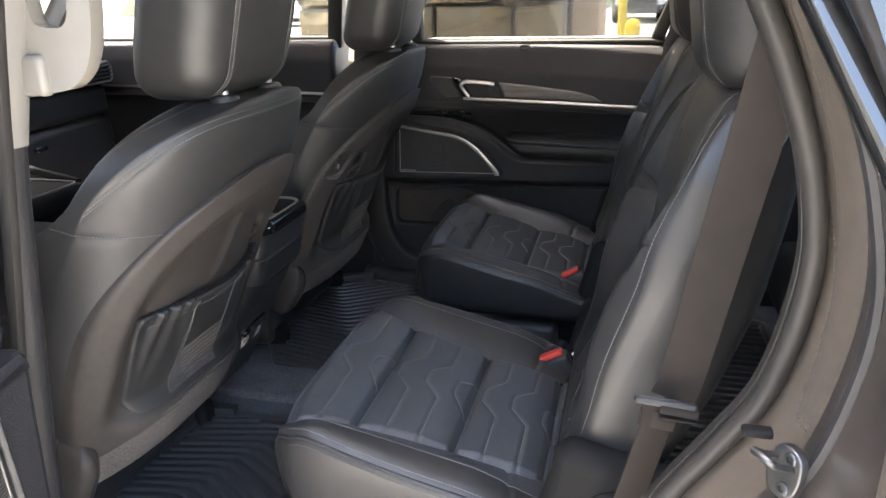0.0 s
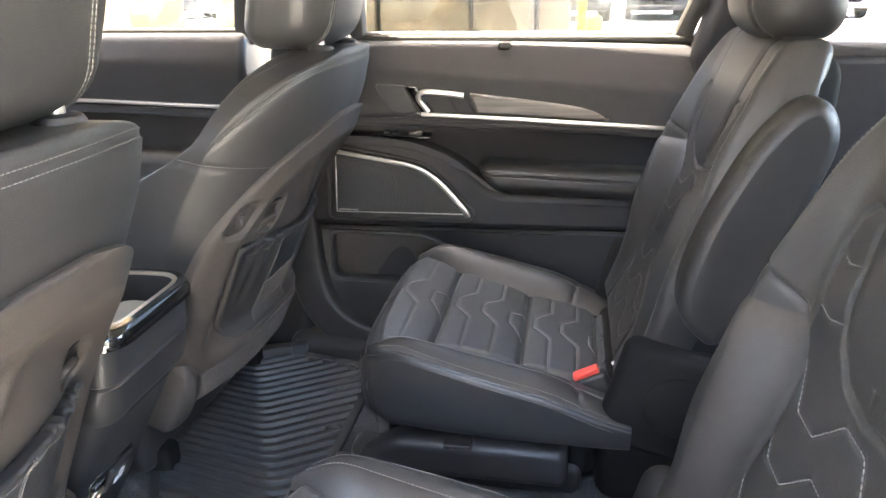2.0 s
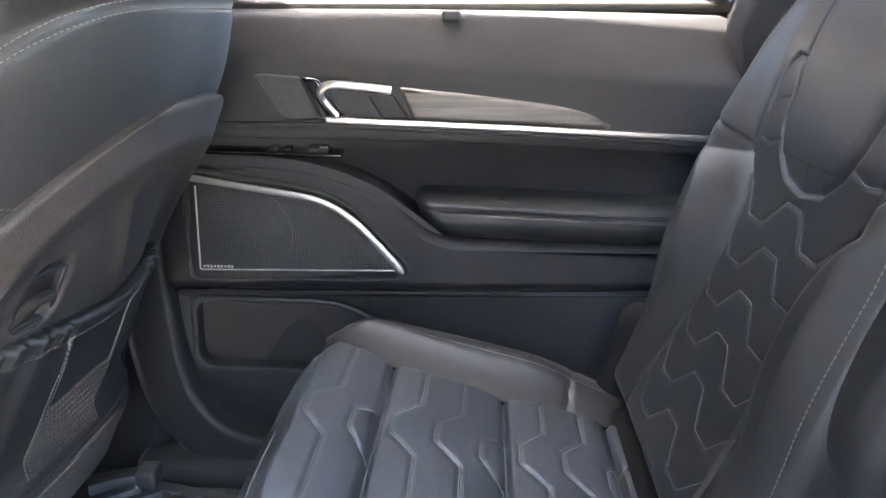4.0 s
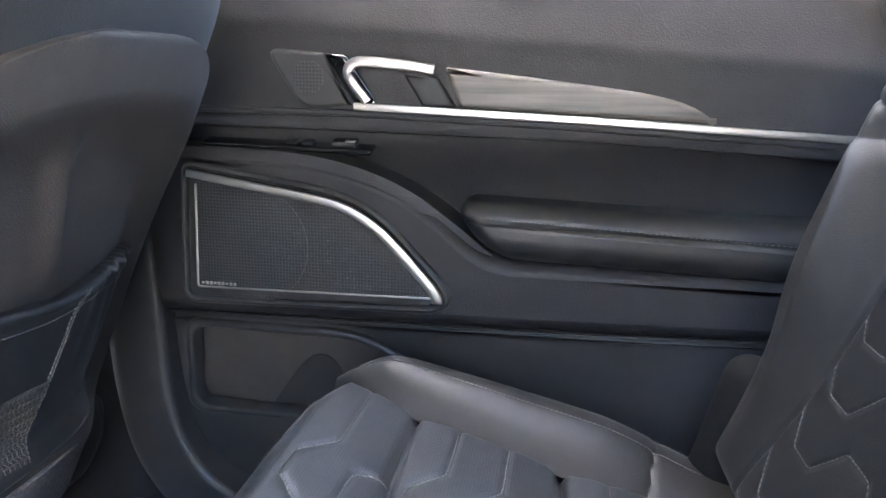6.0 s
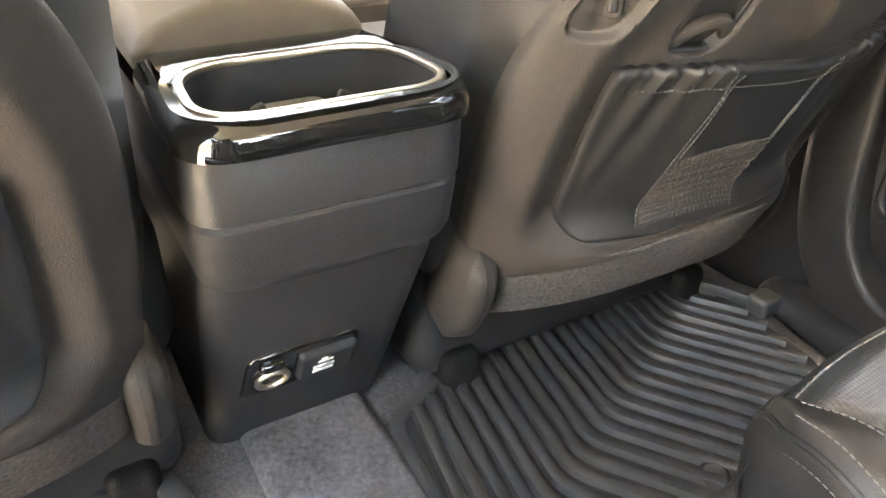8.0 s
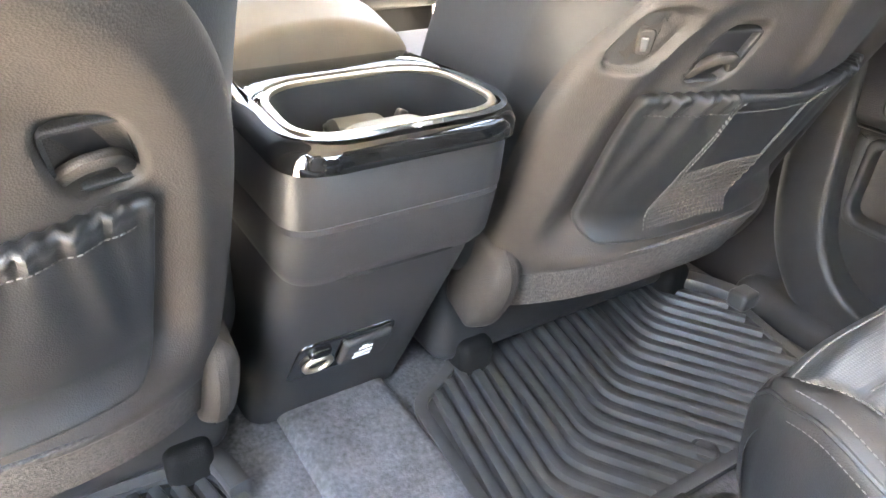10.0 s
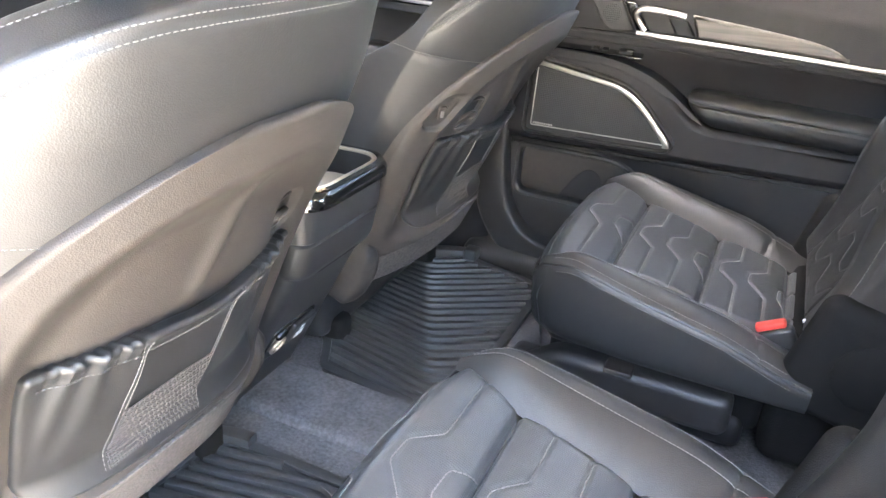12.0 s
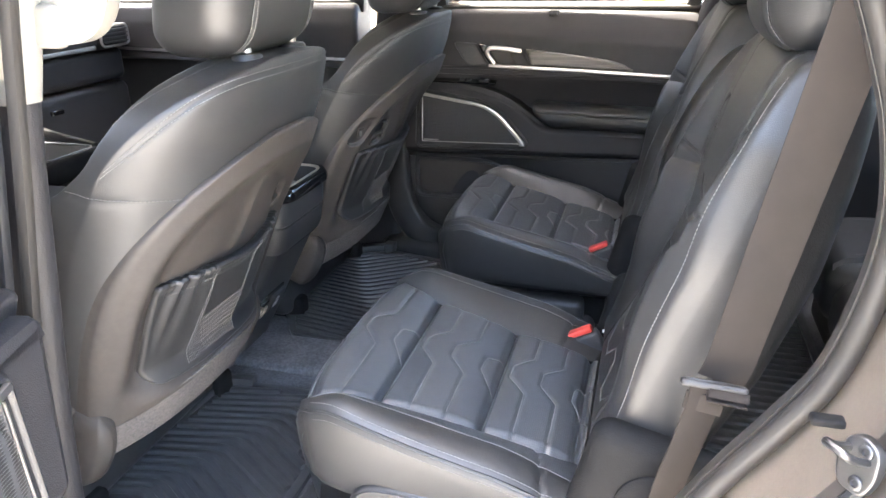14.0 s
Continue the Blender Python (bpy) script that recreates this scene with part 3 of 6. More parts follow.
    pod = outline([(-0.655, 1.035), (-0.42, 1.030), (-0.318, 1.003), (-0.262, 0.966), (-0.205, 0.916), (0.25, 0.909), (0.25, 0.838), (-0.1, 0.829), (-0.635, 0.822)], [0.01, 0.05, 0.06, 0.05, 0.03, 0.01, 0.005, 0.05, 0.02])
    dp("speaker_pod", plate(pod, 0.77, 0.690, 0.018), SOFT, d, "soft black speaker pod")
    dp("pod_top", sweep(fillet([(-0.64, 0.729, 1.022), (-0.42, 0.729, 1.018), (-0.32, 0.730, 0.991), (-0.25, 0.734, 0.941), (-0.20, 0.738, 0.90)], 0.05, 8, False), bar_section(0.034, 0.078, 0.016), up=(0, 1, 0)), SOFT)
    fr = [(-0.568, 1.008), (-0.375, 0.979), (-0.325, 0.948), (-0.252, 0.866), (-0.268, 0.855), (-0.576, 0.849)]
    fo = outline(fr, [0.008, 0.05, 0.05, 0.014, 0.012, 0.012])
    hole = outline(inset(fr, 0.010), [0.006, 0.045, 0.045, 0.008, 0.006, 0.004])
    dp("speaker_frame", plate(inset(fo, -0.010), 0.70, 0.6835, 0.005, hole=fo), PLASTIC)
    dp("speaker_bed", plate(fo, 0.70, 0.687, 0.001), HOLLOW)
    dp("speaker_grille", plate(hole, 0.70, 0.6855, 0.002), GRILLE, d, "black perforated speaker grille")
    cone = lathe([(0.072, 0), (0.072, 0.0012), (0.066, 0.0018)], (-0.492, 0.6856, 0.918), (0, -1, 0), 40)
    dp("driver_bulge", (cone[0], cone[1]), GRILLE)
    ch = fillet([(-0.566, 0.680, 1.0035), (-0.375, 0.6785, 0.974), (-0.327, 0.6785, 0.944), (-0.262, 0.680, 0.871), (-0.262, 0.682, 0.862)], 0.03, 7, False)
    dp("frame_chrome", sweep(ch, bar_section(0.0125, 0.009, 0.003), up=(0, 1, 0), scale=np.linspace(0.75, 1.1, len(ch))), CHROME, d, "satin chrome speaker surround")
    dp("frame_line", sweep(fillet([(-0.558, 0.6835, 0.990), (-0.563, 0.6835, 0.862), (-0.268, 0.6835, 0.866)], 0.004, 3, False), bar_section(0.0022, 0.0025, 0.0006), up=(0, 1, 0)), CHROME)
    # maker's badge kept as plain bars
    for i in range(9):
        dp("badge_bar", rbox((-0.556 + 0.0052 * i, 0.6832, 0.8675), (0.0036, 0.0016, 0.0042 if i % 3 else 0.003), 0.0005, 1, 1), CHROME)
    sw = Matrix.Translation((-0.45, 0.716, 1.0385)) @ Matrix.Rotation(radians(14), 4, "X") @ Matrix.Rotation(radians(1), 4, "Y")
    panel = dp("switch_panel", moved(rbox((0, 0, 0), (0.21, 0.040, 0.006), 0.0025, 2, 3), sw), GLOSS, d, "gloss black switch panel")
    ws = dp("window_switch", moved(rbox((0.070, -0.002, 0.005), (0.030, 0.020, 0.008), 0.003, 1, 3), sw), PLASTIC, panel)
    dp("switch_edge", moved(rbox((0.078, -0.008, 0.0095), (0.012, 0.005, 0.002), 0.0008, 1, 2), sw), CHROME, ws)
    for i in range(2):
        dp("lock_switch", moved(rbox((0.005 + 0.020 * i, -0.003, 0.004), (0.013, 0.014, 0.005), 0.002, 1, 2), sw), PLASTIC, panel)

    low = outline([(-0.628, 0.818), (-0.622, 0.70), (-0.60, 0.63), (-0.545, 0.572), (-0.46, 0.545), (0.06, 0.53), (0.17, 0.62), (0.235, 0.72), (0.25, 0.836)], [0.01, 0.04, 0.04, 0.04, 0.04, 0.06, 0.05, 0.05, 0.01])
    hollow = [(-0.588, 0.803), (-0.592, 0.688), (-0.50, 0.6875), (-0.42, 0.687), (-0.34, 0.6865), (-0.265, 0.686), (-0.280, 0.742), (-0.322, 0.782), (-0.372, 0.802)]
    round_by = [0.02, 0.025, 0.01, 0.01, 0.01, 0.03, 0.03, 0.04, 0.06]
    dp("lower_panel", plate(low, 0.83, 0.712, 0.012, hole=outline(hollow, round_by)), PLASTIC)
    p = dp("map_pocket", plate(outline(inset(hollow, -0.008), round_by), 0.730, 0.704, 0.004, hole=outline(inset(hollow, 0.003), round_by)), PLASTIC)
    dp("pocket_back", plate(outline(inset(hollow, -0.012), round_by), 0.76, 0.735, 0.001), SHELL, p)
    # No hole is cut: a flat dark plate stands for the opening's shade.
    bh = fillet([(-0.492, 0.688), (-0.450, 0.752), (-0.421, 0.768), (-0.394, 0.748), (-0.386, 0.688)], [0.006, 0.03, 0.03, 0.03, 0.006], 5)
    dp("bottle_hole_shade", plate(bh, 0.737, 0.7335, 0.001), HOLLOW, p, "flat dark plate for the shade in the bottle opening")
    dp("panel_line", sweep([(-0.63, 0.705, 0.8195), (-0.1, 0.703, 0.8265), (0.25, 0.705, 0.838)], bar_section(0.0025, 0.004, 0.001), up=(0, 1, 0)), SEAL)
    for x0, x1, z1 in ((-0.515, -0.50, 1.62), (0.165, 0.31, 1.62)):
        dp("window_frame", sweep([(x0, 0.765, 1.23), (x1, 0.70, z1)], bar_section(0.035, 0.04, 0.01), up=(0, 1, 0)), SEAL)
    g = dp("pane", plate([(-0.50, 1.24), (0.15, 1.235), (0.30, 1.60), (-0.48, 1.60)], 0.776, 0.772, 0.001), TINTED, d, "grey privacy glass")
    g.visible_shadow = False
    return d


far = thing("door_far_rear", "closed black rear door panel with wood and chrome trim", "door", kind="structure")
rear_door(far)
swing = Matrix.Translation((-0.625, -0.80, 0)) @ Matrix.Rotation(radians(-79), 4, "Z") @ Matrix.Translation((0.68, 0.80, 0)) @ Matrix.Diagonal((1, -1, 1, 1))
near = thing("door_near_rear", "open black rear door swung out beside the seat", "door", kind="structure")
rear_door(near, swing, True)


def far_front_door():
    d = thing("door_far_front", "closed black front door panel with wood and chrome trim", "door", kind="structure")
    part("outer_skin", rbox((-1.25, 0.87, 0.815), (1.02, 0.05, 0.68), 0.02, 2, 3), BODY, d)

    def upper(v, n):
        v = v.copy()
        z = v[:, 2].copy()
        v[:, 1] += np.clip(z - 1.19, 0, 1) * 0.4 * (n[:, 1] < 0.2)
        return v

    part("upper_panel", rbox((-1.25, 0.765, 1.165), (0.98, 0.14, 0.17), 0.02, (6, 1, 10), 4, upper), SOFT, d)
    part("middle_panel", rbox((-1.25, 0.775, 0.79), (0.98, 0.09, 0.60), 0.03, 3, 3), SOFT, d)
    part("armrest", rbox((-1.15, 0.71, 0.955), (0.6, 0.08, 0.07), 0.03, 3, 5), LEATHER, d)
    part("chrome_strip", sweep([(-1.65, 0.692, 1.118), (-0.76, 0.692, 1.092)], bar_section(0.0085, 0.007, 0.002), up=(0, 1, 0)), CHROME, d)
    part("ledge", sweep([(-1.65, 0.70, 1.100), (-0.76, 0.70, 1.076)], bar_section(0.02, 0.02, 0.006), up=(0, 1, 0)), SOFT, d)
    part("wood_trim", plate(outline([(-1.55, 1.180), (-1.08, 1.150), (-0.95, 1.132), (-0.895, 1.104), (-1.55, 1.122)], [0.004, 0.05, 0.04, 0.006, 0.004]), 0.72, 0.697, 0.006), WOOD, d)
    part("window_seal", rbox((-1.2, 0.757, 1.252), (0.90, 0.03, 0.016), 0.006, 2, 2), SEAL, d)
    part("window_frame", sweep([(-0.775, 0.765, 1.23), (-0.71, 0.70, 1.62)], bar_section(0.05, 0.04, 0.01), up=(0, 1, 0)), SEAL, d)
    g = part("pane", plate([(-1.6, 1.25), (-0.77, 1.25), (-0.70, 1.60), (-1.30, 1.60)], 0.776, 0.772, 0.001), SIDE_GLASS, d)
    g.visible_shadow = False


far_front_door()


def near_front_door():
    d = thing("door_near_front", "closed front door on the driver side", "door", kind="structure")
    part("outer_skin", rbox((-1.25, -0.87, 0.87), (1.02, 0.05, 0.78), 0.02, 2, 3), BODY, d)
    part("panel", rbox((-1.25, -0.77, 0.86), (0.98, 0.12, 0.76), 0.04, 3, 4), SOFT, d)
    part("armrest", rbox((-1.15, -0.70, 0.95), (0.6, 0.08, 0.07), 0.03, 3, 4), LEATHER, d)
    part("window_seal", rbox((-1.2, -0.757, 1.245), (0.90, 0.03, 0.016), 0.006, 2, 2), SEAL, d)
    part("pane", plate([(-1.6, 1.25), (-0.70, 1.25), (-0.64, 1.60), (-1.30, 1.60)], -0.776, -0.772, 0.001), SIDE_GLASS, d)


near_front_door()


# ---------------------------------------------------------------- near door opening
LOOP = [(-0.50, 1.585), (-0.2, 1.61), (0.03, 1.575), (0.135, 1.48), (0.192, 1.382), (0.224, 1.312), (0.247, 1.243), (0.256, 1.162), (0.238, 1.059), (0.204, 0.995), (0.163, 0.93), (0.105, 0.82), (0.045, 0.68), (-0.03, 0.58), (-0.16, 0.535), (-0.45, 0.53), (-0.64, 0.56), (-0.71, 0.66), (-0.685, 0.82), (-0.645, 1.0), (-0.612, 1.16), (-0.575, 1.32), (-0.54, 1.47)]


def door_opening(s):
    o = thing("door_opening", "dark metallic body jamb with black rubber door seal", "door frame", kind="structure")
    loop = smooth_path([(x, z) for x, z in LOOP], 6, True)
    n = len(loop)
    tan = np.roll(loop, -1, 0) - np.roll(loop, 1, 0)
    tan /= np.linalg.norm(tan, axis=1, keepdims=True)
    out = np.c_[-tan[:, 1], tan[:, 0]]
    mid = loop.mean(0)
    if ((loop - mid) * out).sum() < 0:
        out = -out

    def ring(off, y):
        p = loop + out * (min(off, 0.03) + max(off - 0.03, 0) * (1 - 0.85 * sstep(1.12, 1.28, loop[:, 1:2])))
        return np.c_[p[:, 0], np.full(n, s * y), p[:, 1]]

    up = np.c_[out[:, 0], np.zeros(n), out[:, 1]]
    part("seal", sweep(ring(0.009, 0.765), ring_section(0.0098, 12), up=up, closed=True), SEAL, o, "rounded black rubber door seal")
    part("seal_lip", sweep(ring(0.002, 0.748), bar_section(0.014, 0.004, 0.0015), up=up, closed=True), SEAL, o)
    rings = [ring(0.016, 0.745), ring(0.024, 0.768), ring(0.027, 0.800), ring(0.029, 0.835), ring(0.033, 0.852), ring(0.041, 0.866), ring(0.046, 0.882), ring(0.047, 0.905), ring(0.052, 0.922), ring(0.066, 0.932)]
    for name, band, m, label in (("jamb_step", rings[:4], JAMB, "tan grey painted door jamb"), ("jamb", rings[3:], BODY, "dark grey painted door jamb")):
        v = np.concatenate(band)
        f = []
        for a in range(len(band) - 1):
            for i in range(n):
                j = (i + 1) % n
                q = (a * n + i, a * n + j, (a + 1) * n + j, (a + 1) * n + i)
                f.append(q if s < 0 else q[::-1])
        part(name, (v, f), m, o, label)
    part("second_seal", sweep(ring(0.036, 0.852), ring_section(0.0065, 8), up=up, closed=True), HOLLOW, o)
    # striker and stop on the rear of the jamb
    if s < 0:
        c = Vector((0.247, -0.854, 1.030))
        n = Vector((-0.80, -0.58, 0.14)).normalized()
        side = Vector((0, 0, 1)).cross(n).normalized()
        m = Matrix((n, side, n.cross(side))).transposed().to_4x4()
        m = m @ Matrix.Scale(0.74, 4)
        m.translation = c
        po = fillet([(-0.015, -0.030), (0.015, -0.030), (0.023, -0.006), (0.020, 0.024), (0.0, 0.033), (-0.018, 0.024), (-0.022, -0.006)], 0.010, 4)
        base = part("striker", moved(plate(po, -0.006, 0.004, 0.002, "x"), m), STEEL, o, "zinc-plated door striker")
        wire = smooth_path([(0.0, -0.012, 0.012), (0.022, -0.014, 0.016), (0.036, -0.014, 0.022), (0.040, -0.008, 0.024), (0.040, 0.004, 0.024), (0.036, 0.010, 0.021), (0.022, 0.010, 0.014), (0.0, 0.010, 0.008)], 5)
        part("loop", moved(sweep(wire, ring_section(0.0044, 8), up=(0.3, 0.1, 1)), m), STEEL, base, "steel latch loop")
        for dy, dz in ((0.006, -0.017), (0.006, 0.019)):
            part("bolt", moved(lathe([(0.0, 0.0045), (0.0032, 0.0045), (0.0038, 0.0070), (0.0066, 0.0070), (0.0078, 0.0060), (0.0082, 0.003)], (0, 0, 0), (1, 0, 0), 16), m @ Matrix.Translation((0, dy, dz))), STEEL, base)
        part("door_buffer", rbox((0.227, -0.833, 1.050), (0.024, 0.012, 0.007), 0.0025, 2, 2), MATT, o)
    return o


door_opening(-1)


def quarter_panel():
    q = thing("body_quarter", "dark grey metallic rear quarter of the car body", "car body", kind="structure")
    part("outer_panel", rbox((0.97, -0.945, 0.80), (1.38, 0.03, 0.86), 0.014, (4, 1, 6), 3), BODY, q)

    def lean_in(v, n):
        v = v.copy()
        v[:, 1] += 0.32 * np.clip(v[:, 2] - 1.22, 0, 1)
        v[:, 0] -= 0.52 * (v[:, 2] - 1.22) * np.clip((1.0 - v[:, 0]) / 0.7, 0, 1)
        return v

    part("side_glass", rbox((0.975, -0.945, 1.42), (1.33, 0.012, 0.40), 0.005, (12, 1, 4), 2, lean_in), DARKGLASS, q, "dark privacy glass")
    part("gloss_trim", rbox((0.300, -0.941, 1.42), (0.022, 0.022, 0.40), 0.008, (1, 1, 6), 3, lean_in), GLOSS, q)
    part("inner_trim", plate(fillet([(0.30, 0.5), (1.4, 0.5), (1.4, 1.2), (0.36, 1.2), (0.32, 1.0)], 0.05), -0.80, -0.72, 0.02), SOFT, q)


quarter_panel()


def pillars():
    # near B pillar: black lower trim, cream upper trim
    for s in (-1, 1):
        b = thing("pillar_b", "black lower pillar trim between the doors" if s > 0 else "black lower pillar trim beside the open door", "pillar", kind="structure")
        rings = []
        for z, x0, x1 in ((0.50, -0.84, -0.66), (0.66, -0.80, -0.635), (0.82, -0.77, -0.618), (1.0, -0.735, -0.590), (1.16, -0.70, -0.566), (1.238, -0.69, -0.552)):
            y0, y1 = s * 0.735, s * 0.690
            o = fillet([(x0, y0), (x1 - 0.012, y0), (x1, s * 0.722), (x1, s * 0.706), (x1 - 0.02, y1), (x0, y1)], 0.008, 3)
            rings.append([(p[0], p[1], z) for p in o])
        part("lower_trim", loft(rings), SOFT, b)
        u = thing("pillar_b_upper", "cream upper pillar trim between the doors", "pillar", kind="structure")
        rings = []
        for z, x0, x1 in ((1.2385, -0.69, -0.548), (1.32, -0.67, -0.535), (1.46, -0.64, -0.51), (1.62, -0.60, -0.47)):
            y0, y1 = s * (0.742 - 0.12 * (z - 1.24)), s * (0.692 - 0.15 * (z - 1.24))
            o = fillet([(x0, y0), (x1 - 0.012, y0), (x1, s * 0.728 - s * 0.13 * (z - 1.24)), (x1, s * 0.708 - s * 0.13 * (z - 1.24)), (x1 - 0.02, y1), (x0, y1)], 0.008, 3)
            rings.append([(p[0], p[1], z) for p in o])
        part("upper_trim", loft(rings), BEIGE if s < 0 else SOFT, u)
        c = thing("pillar_c", "black trimmed pillar behind the rear door", "pillar", kind="structure")
        rings = []
        for z, x0, x1 in ((1.05, 0.20, 0.36), (1.20, 0.175, 0.37), (1.34, 0.215, 0.40), (1.62, 0.31, 0.50)):
            y0, y1 = s * (0.755 - 0.10 * max(0, z - 1.2)), s * (0.700 - 0.12 * max(0, z - 1.2))
            o = fillet([(x0, y0), (x1, y0), (x1, y1), (x0 + 0.02, y1)], 0.012, 3)
            if s > 0:
                rings.append([(p[0], p[1], z) for p in o])
            else:
                rings.append([(p[0] + 0.10, p[1], z) for p in o])
        part("trim", loft(rings), SOFT, c)
        a = thing("pillar_a", "beige windscreen pillar", "pillar", kind="structure")
        part("trim", sweep([(-1.85, s * 0.72, 1.18), (-1.42, s * 0.64, 1.62)], bar_section(0.07, 0.06, 0.02), up=(0, s, 0)), BEIGE, a)


pillars()


def pillar_seals():
    """Rubber strips and painted step on the rear edge of the near pillar."""
    t = thing("trim_pillar", "black rubber strips along the edge of the door pillar", "trim", kind="structure")
    for dx, y, w, m in ((0.010, -0.752, 0.016, SEAL), (-0.010, -0.764, 0.010, HOLLOW), (-0.028, -0.772, 0.018, BODY), (-0.050, -0.780, 0.014, SEAL)):
        path = smooth_path([(x + dx, y, z) for x, z in ((-0.690, 0.66), (-0.640, 0.82), (-0.600, 1.0), (-0.566, 1.16), (-0.535, 1.32), (-0.502, 1.47), (-0.47, 1.60))], 6)
        part("strip", sweep(path, bar_section(w, 0.014, 0.005), up=(0, -1, 0)), m, t)


pillar_seals()


def grab_handle():
    g = thing("grab_handle", "cream plastic grab handle on the pillar", "grab handle")
    o = fillet([(-0.560, 1.262), (-0.492, 1.268), (-0.466, 1.285), (-0.449, 1.325), (-0.432, 1.50), (-0.46, 1.54), (-0.53, 1.54), (-0.545, 1.33)], [0.01, 0.02, 0.02, 0.03, 0.03, 0.03, 0.01, 0.01], 6)
    h = fillet([(-0.522, 1.338), (-0.500, 1.334), (-0.482, 1.336), (-0.474, 1.352), (-0.462, 1.49), (-0.48, 1.51), (-0.52, 1.51), (-0.526, 1.37)], [0.01, 0.01, 0.015, 0.02, 0.015, 0.015, 0.01, 0.01], 6)
    o, h = [(p[0] + 0.004, p[1] + 0.030) for p in o], [(p[0] + 0.004, p[1] + 0.030) for p in h]
    part("grip", plate(o, -0.700, -0.672, 0.009, "y", hole=h), BEIGE, g)
    part("mount", rbox((-0.535, -0.700, 1.315), (0.05, 0.02, 0.045), 0.008, 2, 3), BEIGE, g)
    part("mount", rbox((-0.495, -0.690, 1.545), (0.07, 0.02, 0.045), 0.008, 2, 3), BEIGE, g)


grab_handle()


def pillar_foot():
    f = thing("trim", "black moulded trim at the foot of the door pillar", "trim", kind="structure")
    for s in (1,):
        path = smooth_path([(-0.685, 0.705, 1.00), (-0.672, 0.70, 0.84), (-0.660, 0.695, 0.70), (-0.630, 0.690, 0.61), (-0.560, 0.685, 0.545), (-0.44, 0.68, 0.522), (-0.1, 0.68, 0.515)], 8)
        part("scuff_trim", sweep(path, fillet([(-0.055, -0.04), (0.028, -0.04), (0.036, 0.0), (0.020, 0.018), (-0.055, 0.018)], 0.012, 4), up=(0, -1, 0)), PLASTIC, f)
        path = smooth_path([(-0.640, 0.715, 1.02), (-0.632, 0.71, 0.84), (-0.622, 0.71, 0.70), (-0.595, 0.71, 0.62), (-0.53, 0.71, 0.562), (-0.42, 0.71, 0.535), (-0.1, 0.71, 0.525)], 8)
        part("seal", sweep(path, ring_section(0.009, 8), up=(0, -1, 0)), SEAL, f)


pillar_foot()


# ---------------------------------------------------------------- belt of the near seat
def seat_belt():
    b = thing("seat_belt", "black seat belt hanging beside the seat with its tongue", "seat belt")
    path = smooth_path([(0.163, -0.652, 0.958), (0.161, -0.651, 0.932), (0.148, -0.650, 0.87), (0.134, -0.648, 0.80), (0.118, -0.644, 0.66), (0.11, -0.64, 0.52)], 6)
    part("lower_webbing", sweep(path, bar_section(0.040, 0.0022, 0.0006), up=(0.45, -1, -0.25)), WEB, b)
    path = smooth_path([(0.176, -0.634, 0.953), (0.184, -0.640, 0.985), (0.200, -0.660, 1.10), (0.221, -0.684, 1.25), (0.242, -0.710, 1.40), (0.258, -0.727, 1.50)], 6)
    part("upper_webbing", sweep(path, bar_section(0.047, 0.0022, 0.0006), up=(-0.06, -1, -0.15)), WEB, b)
    part("belt_guide", rbox((0.261, -0.732, 1.515), (0.075, 0.022, 0.045), 0.009, 3, 4), PLASTIC, b, "black belt guide on the pillar")
    part("sewn_end", moved(rbox((0, 0, 0), (0.040, 0.0035, 0.022), 0.0012, 2, 2), Matrix.Translation((0.161, -0.6535, 0.936)) @ Matrix.Rotation(radians(8), 4, "Y")), WEB, b, "double sewn webbing end")
    tm = Matrix.Translation((0.168, -0.658, 0.961)) @ Matrix.Rotation(radians(3), 4, "Y") @ Matrix.Rotation(radians(-24), 4, "X")
    t = part("tongue", moved(rbox((0, 0, 0), (0.066, 0.018, 0.008), 0.0038, 3, 3), tm), PLASTIC, b, "black belt tongue")
    part("blade", moved(rbox((-0.006, -0.0005, 0.0034), (0.044, 0.006, 0.003), 0.001, 2, 2), tm), STEEL, t, "steel latch blade")
    part("rivet", moved(lathe([(0.0, 0.0052), (0.0022, 0.005), (0.0026, 0.003)], (0.006, 0, 0), (0, 0, 1), 10), tm), STEEL, t)
    roll = Matrix.Translation((0.182, -0.664, 0.953)) @ Matrix.Rotation(radians(5), 4, "Y")
    section = [(0.009 * math.cos(a) * (1 - 0.10 * math.sin(a)), 0.0085 * math.sin(a)) for a in np.linspace(0.2, 2 * math.pi - 0.5, 22)]
    outer = [(x, y) for x, y in section]
    inner = [(x * 0.78, y * 0.78) for x, y in section][::-1]
    part("webbing_fold", moved(sweep(np.array([(-0.0195, 0, 0), (-0.006, 0, 0), (0.007, 0, 0), (0.0195, 0, 0)]), outer + inner, up=(0, 0, 1)), roll), WEB, b, "rolled loop of belt webbing")
    part("anchor", rbox((0.11, -0.64, 0.515), (0.06, 0.03, 0.03), 0.006, 2, 2), STEEL, b)


seat_belt()
# ---------------------------------------------------------------- front seats
def rim_x(z):
    """How far back the rear of a front seat lies at a height."""
    return -0.418 + 0.43 * (z - 1.145)


def shoulder(z):
    """Half the width of a front seat's back at a height."""
    t = np.clip((np.asarray(z, float) - 1.10) / 0.156, 0, 1)
    return 0.253 * np.clip(1 - t ** 2.5, 0.02, 1) ** 0.4 - 0.025 * (1 - sstep(0.66, 0.86, z))


